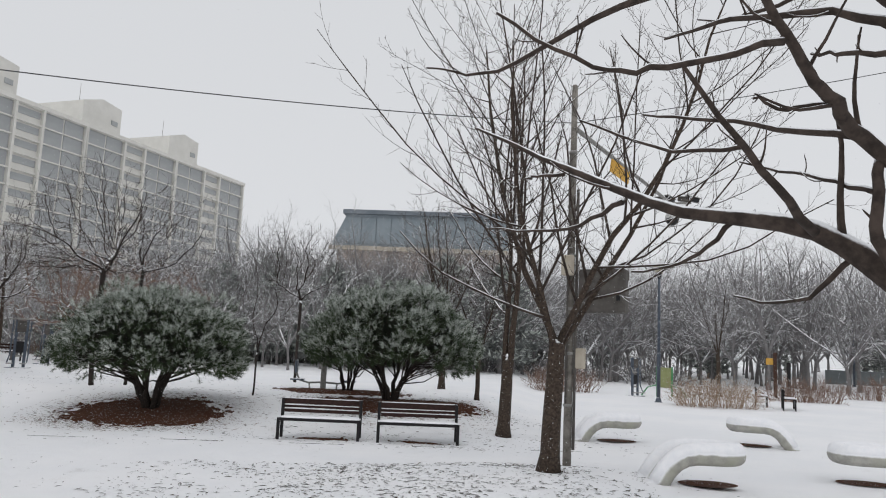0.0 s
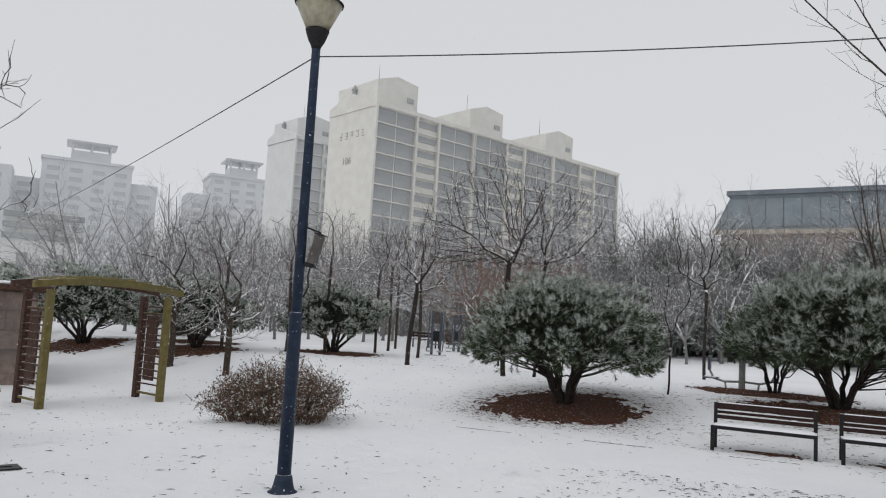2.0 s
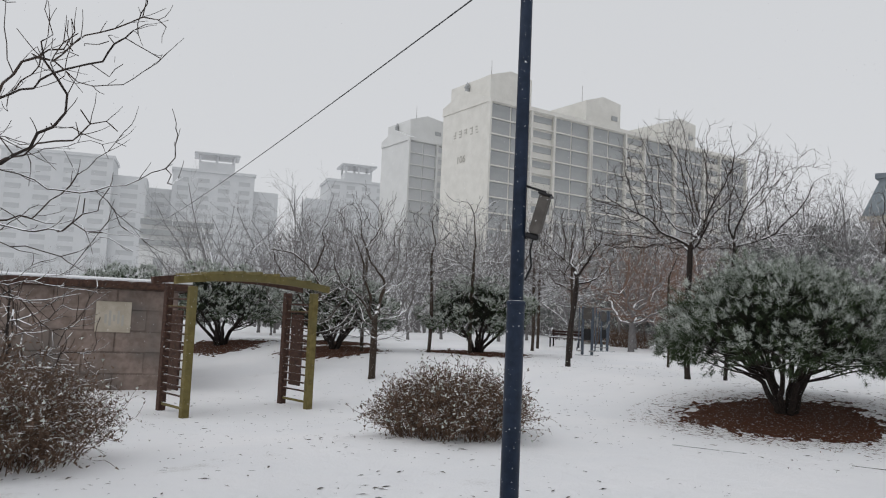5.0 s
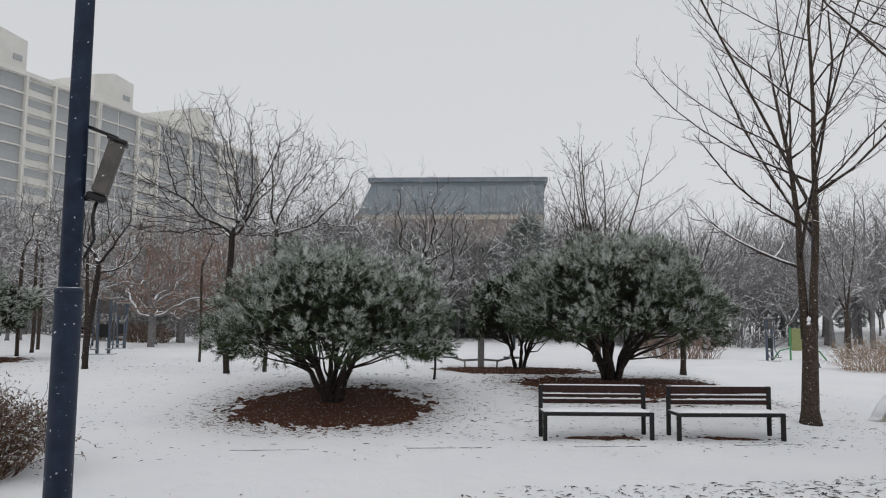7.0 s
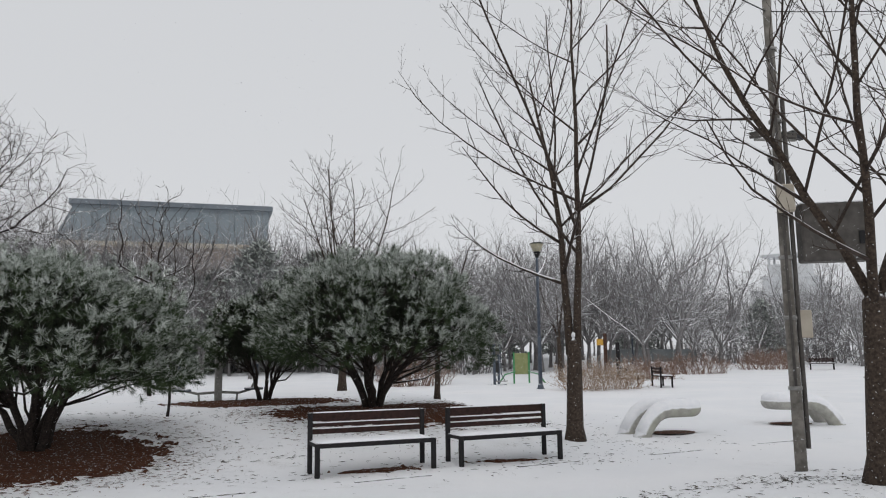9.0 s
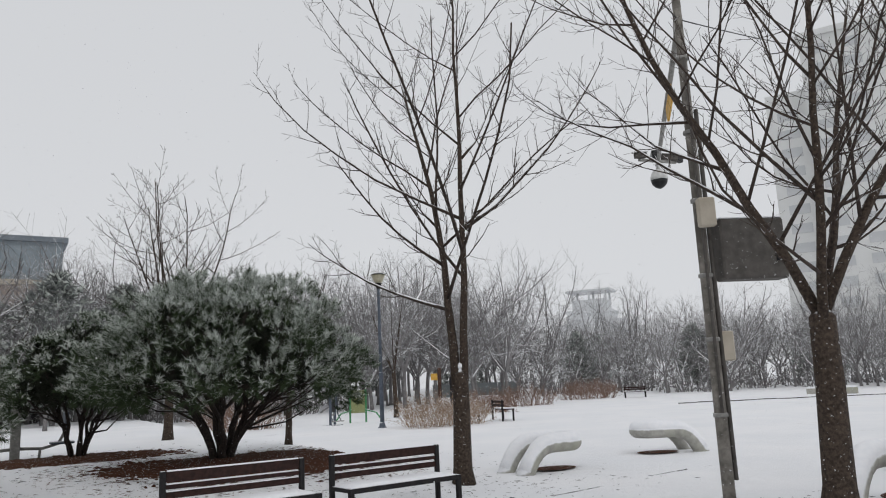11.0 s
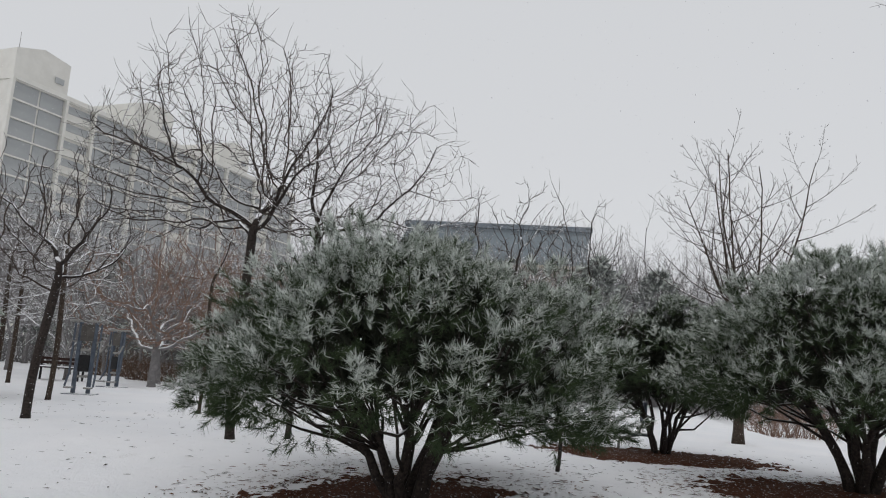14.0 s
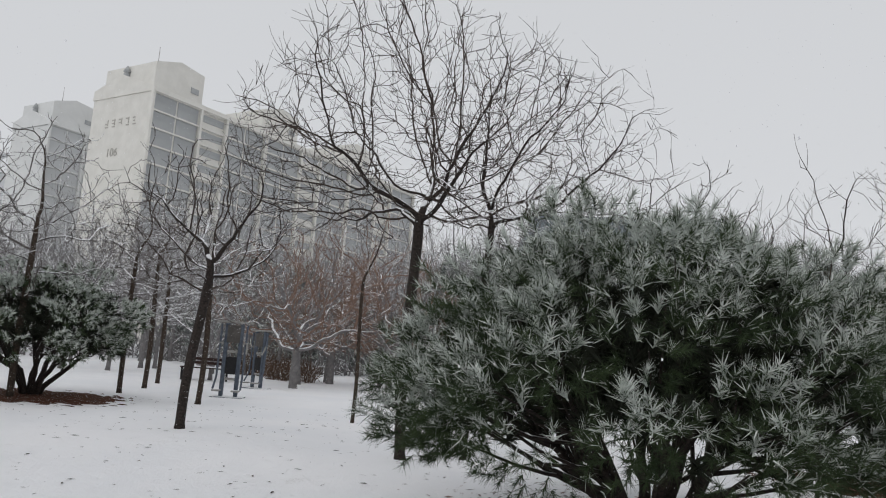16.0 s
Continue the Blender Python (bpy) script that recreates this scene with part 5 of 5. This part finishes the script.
# ---- outdoor gym, far benches, signs ----
def gym_stand(name, label, x, y, yaw, h=1.75):
    """An exercise stand: post with head box, handles, foot bars and a wheel."""
    g = thing(name, label, "exercise machine", pose(x, y, gz(x, y) - 0.03, 0, 0, yaw))
    part("base_plate", block(-0.35, 0.35, -0.3, 0.3, 0, 0.05, 0.01), M_GYM, g)
    for sx in (-1, 1):
        part("post", block(0.17 * sx - 0.045, 0.17 * sx + 0.045, -0.045, 0.045, 0.05, h, 0.012), M_GYM, g)
    for z in (0.42, h * 0.60):
        part("cross_bar", block(-0.124, 0.124, -0.03, 0.03, z, z + 0.06, 0.008), M_GREY, g)
    part("weight_stack", block(-0.12, 0.12, -0.05, 0.05, 0.56, h * 0.55, 0.01), M_BLACK, g, "dark stack of weights")
    part("head_panel", block(-0.15, 0.15, -0.062, -0.048, h * 0.74, h - 0.05, 0.004), M_DULL, g)
    part("top_plate", block(-0.42, 0.42, -0.06, 0.06, h + 0.001, h + 0.05, 0.01), M_GREY, g)
    for sx in (-1, 1):
        part("handle", mesh_from("handle", *tubes([([np.array([0.21 * sx, 0, h * 0.72]), np.array([0.35 * sx, -0.1, h * 0.74]), np.array([0.38 * sx, -0.25, h * 0.60])], [0.022] * 3)], 6), M_GREY), None, g)
        part("arm", mesh_from("arm", *tubes([([np.array([0.30 * sx, -0.02, h * 0.98]), np.array([0.30 * sx, -0.05, 0.5]), np.array([0.32 * sx, -0.2, 0.22])], [0.024] * 3)], 6), M_GYM), None, g)
        part("pedal", block(0.22 * sx - 0.08, 0.22 * sx + 0.08, -0.38, -0.12, 0.17, 0.21, 0.01), M_GREY, g)
    return g


gym_stand("exercise_machine", "blue-grey outdoor exercise machine under snow", -17.8, 26.4, 20)
gym_stand("exercise_machine", "blue-grey outdoor exercise machine with hanging weights", -19.8, 30.8, -15, 1.7)
gym_stand("exercise_machine", "outdoor exercise machine beside the far lamp", 5.2, 37.6, 40, 1.8)


def leg_press(x, y):
    g = thing("leg_press", "grey steel double leg exerciser with two low seats", "exercise machine", pose(x, y, gz(x, y) - 0.03, 0, 0, 8))
    part("post", block(-0.08, 0.08, -0.06, 0.06, 0, 1.25, 0.015), M_GREY, g)
    for sx in (-1, 1):
        pts = [np.array(p) for p in ((0.08 * sx, 0, 0.22), (0.45 * sx, 0, 0.20), (0.72 * sx, 0, 0.27), (0.84 * sx, 0, 0.52), (0.82 * sx, 0, 0.62))]
        tube_part("frame", [(pts, [0.03] * 5), ([np.array([0.42 * sx, 0, 0.20]), np.array([0.40 * sx, 0, 0.0])], [0.025] * 2)], 7, M_GREY, g)
        part("seat", block(0.78 * sx - 0.2, 0.78 * sx + 0.2, -0.16, 0.16, 0.26, 0.31, 0.02), M_GYM, g)
        part("backrest", block(0.83 * sx - 0.03, 0.83 * sx + 0.03, -0.16, 0.16, 0.48, 0.86, 0.02), M_GYM, g)


leg_press(-5.75, 23.6)


def far_bench(x, y, yaw, mat, label, group="far benches"):
    b = thing("garden_bench", label, "bench", pose(x, y, gz(x, y) - 0.02, 0, 0, yaw), group)
    for sx in (-1, 1):
        part("leg", block(sx * 0.68 - 0.03, sx * 0.68 + 0.03, -0.03, 0.03, 0, 0.42, 0.005), M_IRON, b)
        part("leg", block(sx * 0.68 - 0.03, sx * 0.68 + 0.03, 0.40, 0.46, 0, 0.80, 0.005), M_IRON, b)
    part("seat", block(-0.75, 0.75, -0.04, 0.398, 0.421, 0.46, 0.008), mat, b)
    for z in (0.55, 0.68):
        part("back_slat", block(-0.75, 0.75, 0.37, 0.398, z, z + 0.09, 0.006), mat, b)
    part("seat_snow", block(-0.74, 0.74, -0.03, 0.365, 0.461, 0.49, 0.012), M_CAP, b)


far_bench(10.2, 34.6, 75, M_BENCH, "dark bench with snow on its seat beside dry shrubs")
far_bench(10.8, 33.0, 75, M_BENCH, "dark bench with snow on its seat beside dry shrubs")
far_bench(-22.8, 32.3, 15, M_BENCH, "dark bench standing on the far west lawn")
far_bench(30.5, 48.0, -35, M_BENCH, "small dark bench on the far plaza")
far_bench(36.8, 33.5, -75, M_REDWOOD, "red-stained bench on the far plaza")


def planter(x, y, yaw):
    p = thing("planter", "long pale green planter box with snow in it", "planter", pose(x, y, gz(x, y) - 0.02, 0, 0, yaw))
    part("box", block(-1.3, 1.3, -0.3, 0.3, 0, 0.38, 0.03), M_TUBE, p)
    part("snow", block(-1.24, 1.24, -0.24, 0.24, 0.36, 0.44, 0.03), M_CAP, p)


planter(34.4, 36.0, -60)


def play_sign(x, y):
    s = thing("play_panel", "yellow-green play panel with a green rim", "play equipment", pose(x, y, gz(x, y) - 0.02, 0, 0, -15) @ Matrix.Scale(0.95, 4))
    for sx in (-1, 1):
        part("post", block(sx * 0.36 - 0.04, sx * 0.36 + 0.04, -0.04, 0.04, 0, 1.5, 0.01), M_GREEN, s)
        part("slide_rail", mesh_from("slide_rail", *tubes([([np.array([0.3 * sx, -0.1, 0.6]), np.array([0.8 * sx, -0.2, 0.45]), np.array([1.1 * sx, -0.2, 0.02])], [0.035] * 3)], 6), M_GREEN), None, s)
    part("panel", block(-0.318, 0.318, -0.025, 0.025, 0.45, 1.45, 0.02), M_LIME, s)


play_sign(6.7, 38.6)


def bird_board(x, y):
    s = thing("sign_post", "weathered post with a small yellow sign", "sign", pose(x, y, gz(x, y) - 0.02, 0, 0, -20))
    part("post", block(-0.09, 0.09, -0.09, 0.09, 0, 2.4, 0.02), M_RUST, s)
    part("sign_plate", block(-0.45, -0.092, -0.02, 0.02, 1.75, 2.1, 0.01), M_YELLOW, s)
    part("stub_post", block(0.55, 0.75, -0.1, 0.1, 0, 1.9, 0.02), M_IRON, s)


bird_board(13.2, 43.5)


def ground_plate():
    p = thing("drain_cover", "dark steel drain cover, half bare of snow", "drain cover", pose(-9.16, 6.26, gz(-9.16, 6.26) + 0.004, 0, 0, 75))
    part("plate", block(-0.30, 0.30, -0.13, 0.13, 0, 0.014, 0.004), M_BLACK, p)
    part("rib", block(-0.22, 0.22, -0.02, 0.02, 0.0142, 0.022), M_BLACK, p)


ground_plate()

# low edging stones along the bench path
EDGE = bm_mesh("edging_stone", block(-0.49, 0.49, -0.035, 0.035, -0.08, 0.026, 0.008), M_CONC)
edging = thing("path_edging", "low concrete edging stones half buried in snow", "kerb", kind="structure")
for i in range(17):
    q = i / 16
    ex, ey = -7.6 + 11.5 * q, 13.60 + 2.9 * q
    st = new("stone", EDGE)
    st.parent, st.matrix_basis = edging, pose(ex, ey, gz(ex, ey) - 0.018 - 0.010 * (i % 3), 0, 0, 14.2)
edging = thing("path_edging", "low concrete kerb across the far plaza", "kerb", kind="structure")
for i in range(16):
    q = i / 15
    ex, ey = 23.7 + 13.8 * q, 36.4 - 6.7 * q
    st = new("stone", EDGE)
    st.parent, st.matrix_basis = edging, pose(ex, ey, gz(ex, ey) + 0.02, 0, 0, -25.9)


def hoarding():
    h = thing("site_fence", "dark grey-green site fence far behind the shrubs", "fence", pose(23, 64, gz(23, 64) - 0.1, 0, 0, -12))
    for i in range(4):
        part("panel", block(i * 1.9, i * 1.9 + 1.86, -0.03, 0.03, 0, 1.2, 0.01), M_TEAL, h)


hoarding()
for i, (rx, ry) in enumerate(((-19.8, 33.0), (-21.0, 38.0), (-18.3, 37.5))):
    grown_tree("russet_tree", "low tree with a dense haze of russet twigs", rx, ry, 1.1, (0.0, 0.0, 3.0), (2.9, 2.9, 2.3), 1.1, 750, 71 + i, (M_FARBARK, M_REDTWIG), tip=0.011, kill=0.28, spurs=0.9, spur=0.5, group="russet trees behind the pine")
bare_tree("lawn_tree", "leafless tree by the plaza, its twigs coloured pale for haze", 10.0, 42.0, 6.0, 0.13, 2.2, 5, 0.4, FARSPEC, 3, 72, (M_BARK, M_FARTWIG), thick=1.6)
bare_tree("lawn_tree", "leafless tree by the plaza, its twigs coloured pale for haze", 36.0, 74.0, 7.5, 0.2, 2.4, 6, 0.5, FARSPEC, 3, 73, (M_FARBARK, M_FARTWIG), thick=2.2)


# ---- dead leaves and falling snow ----
def scatter_leaves():
    """Curled dead leaves and bits of litter on the snow, thick beside the path and under the trees."""
    rng = np.random.default_rng(7)
    spots = []
    for n, x0, x1, y0, y1 in ((4200, -4.6, 2.2, 8.0, 13.4), (1500, -2.6, 1.4, 9.5, 12.6), (3000, -9.8, 1.0, 14.9, 20.5), (1200, -12.0, 3.5, 5.0, 22.0), (500, -18.0, -6.0, 8.0, 22.0), (500, -9.0, 3.0, 4.5, 9.0)):
        p = np.stack([rng.uniform(x0, x1, n), rng.uniform(y0, y1, n)], 1)
        keep = [noise.noise((q[0] * 0.9, q[1] * 0.9, 2.0)) > rng.uniform(-0.55, 0.25) for q in p]
        spots.append(p[np.array(keep)])
    for bx, by, br in ((-7.75, 16.9, 2.1), (-2.6, 19.2, 2.2)):
        a, r = rng.uniform(0, 6.28, 2600), br * (0.80 + 0.5 * rng.uniform(0, 1, 2600) ** 1.8)
        spots.append(np.stack([bx + r * np.cos(a), by + 0.85 * r * np.sin(a)], 1))
    spots.append(np.stack([rng.uniform(-19, 3, 2800), rng.uniform(4.5, 25, 2800)], 1))
    p = np.concatenate(spots)
    p = p[~((np.abs((p[:, 1] - 12.75) - 0.24 * (p[:, 0] + 4.5)) < 0.75) & (p[:, 0] > -9))]
    n = len(p)
    yaw, size = rng.uniform(0, 6.28, n), 0.009 + 0.022 * rng.uniform(0, 1, n) ** 2.2
    z = ground_z(p[:, 0], p[:, 1]) + 0.004
    c, s = np.cos(yaw), np.sin(yaw)
    verts = []
    for dx, dy, dz in ((-2.1, 0, 0.0), (0, -0.42, 0.25), (2.1, 0, 0.1), (0.2, 0.42, 0.3)):
        dz = dz * rng.uniform(0.2, 1.2, n)
        verts.append(np.stack([p[:, 0] + size * (dx * c - dy * s), p[:, 1] + size * (dx * s + dy * c), z + size * dz], 1))
    v = np.stack(verts, 1).reshape(-1, 3)
    f = [t for i in range(n) for t in ((4 * i, 4 * i + 1, 4 * i + 2), (4 * i, 4 * i + 2, 4 * i + 3))]
    me = mesh_from("leaf_litter", v, f, M_LEAF, M_REDLEAF)
    near_bed = (np.hypot(p[:, 0] + 7.75, p[:, 1] - 16.9) < 2.9) | (np.hypot(p[:, 0] + 2.6, p[:, 1] - 19.2) < 2.9)
    me.polygons.foreach_set("material_index", np.repeat(near_bed & (rng.uniform(0, 1, n) < 0.8), 2).astype(np.int32))
    tagged(new("leaf_litter", me), "scattered dead brown leaves lying on thin snow", "leaf litter", kind="stuff")


scatter_leaves()


def falling_snow():
    """Snowflakes in the air over the whole park."""
    rng = np.random.default_rng(17)
    n = 26000
    p = np.stack([rng.uniform(-30, 22, n), rng.uniform(3, 50, n), rng.uniform(0.3, 11, n)], 1)
    p = p[~((p[:, 0] > -10) & (p[:, 0] < 3) & (p[:, 1] < 13.6))]
    n = len(p)
    size = rng.uniform(0.003, 0.007, n)[:, None]
    corners = np.array([(1, 1, 1), (-1, -1, 1), (-1, 1, -1), (1, -1, -1)], float) * np.array([1, 1, 1.5])
    v = (p[:, None, :] + size[:, :, None] * corners[None] * 0.7).reshape(-1, 3)
    f = [t for i in range(n) for t in ((4 * i, 4 * i + 1, 4 * i + 2), (4 * i, 4 * i + 3, 4 * i + 1), (4 * i, 4 * i + 2, 4 * i + 3), (4 * i + 1, 4 * i + 3, 4 * i + 2))]
    tagged(new("falling_snow", mesh_from("falling_snow", v, f, M_CAP)), "small snowflakes drifting down through the air", "falling snow", kind="stuff")


falling_snow()
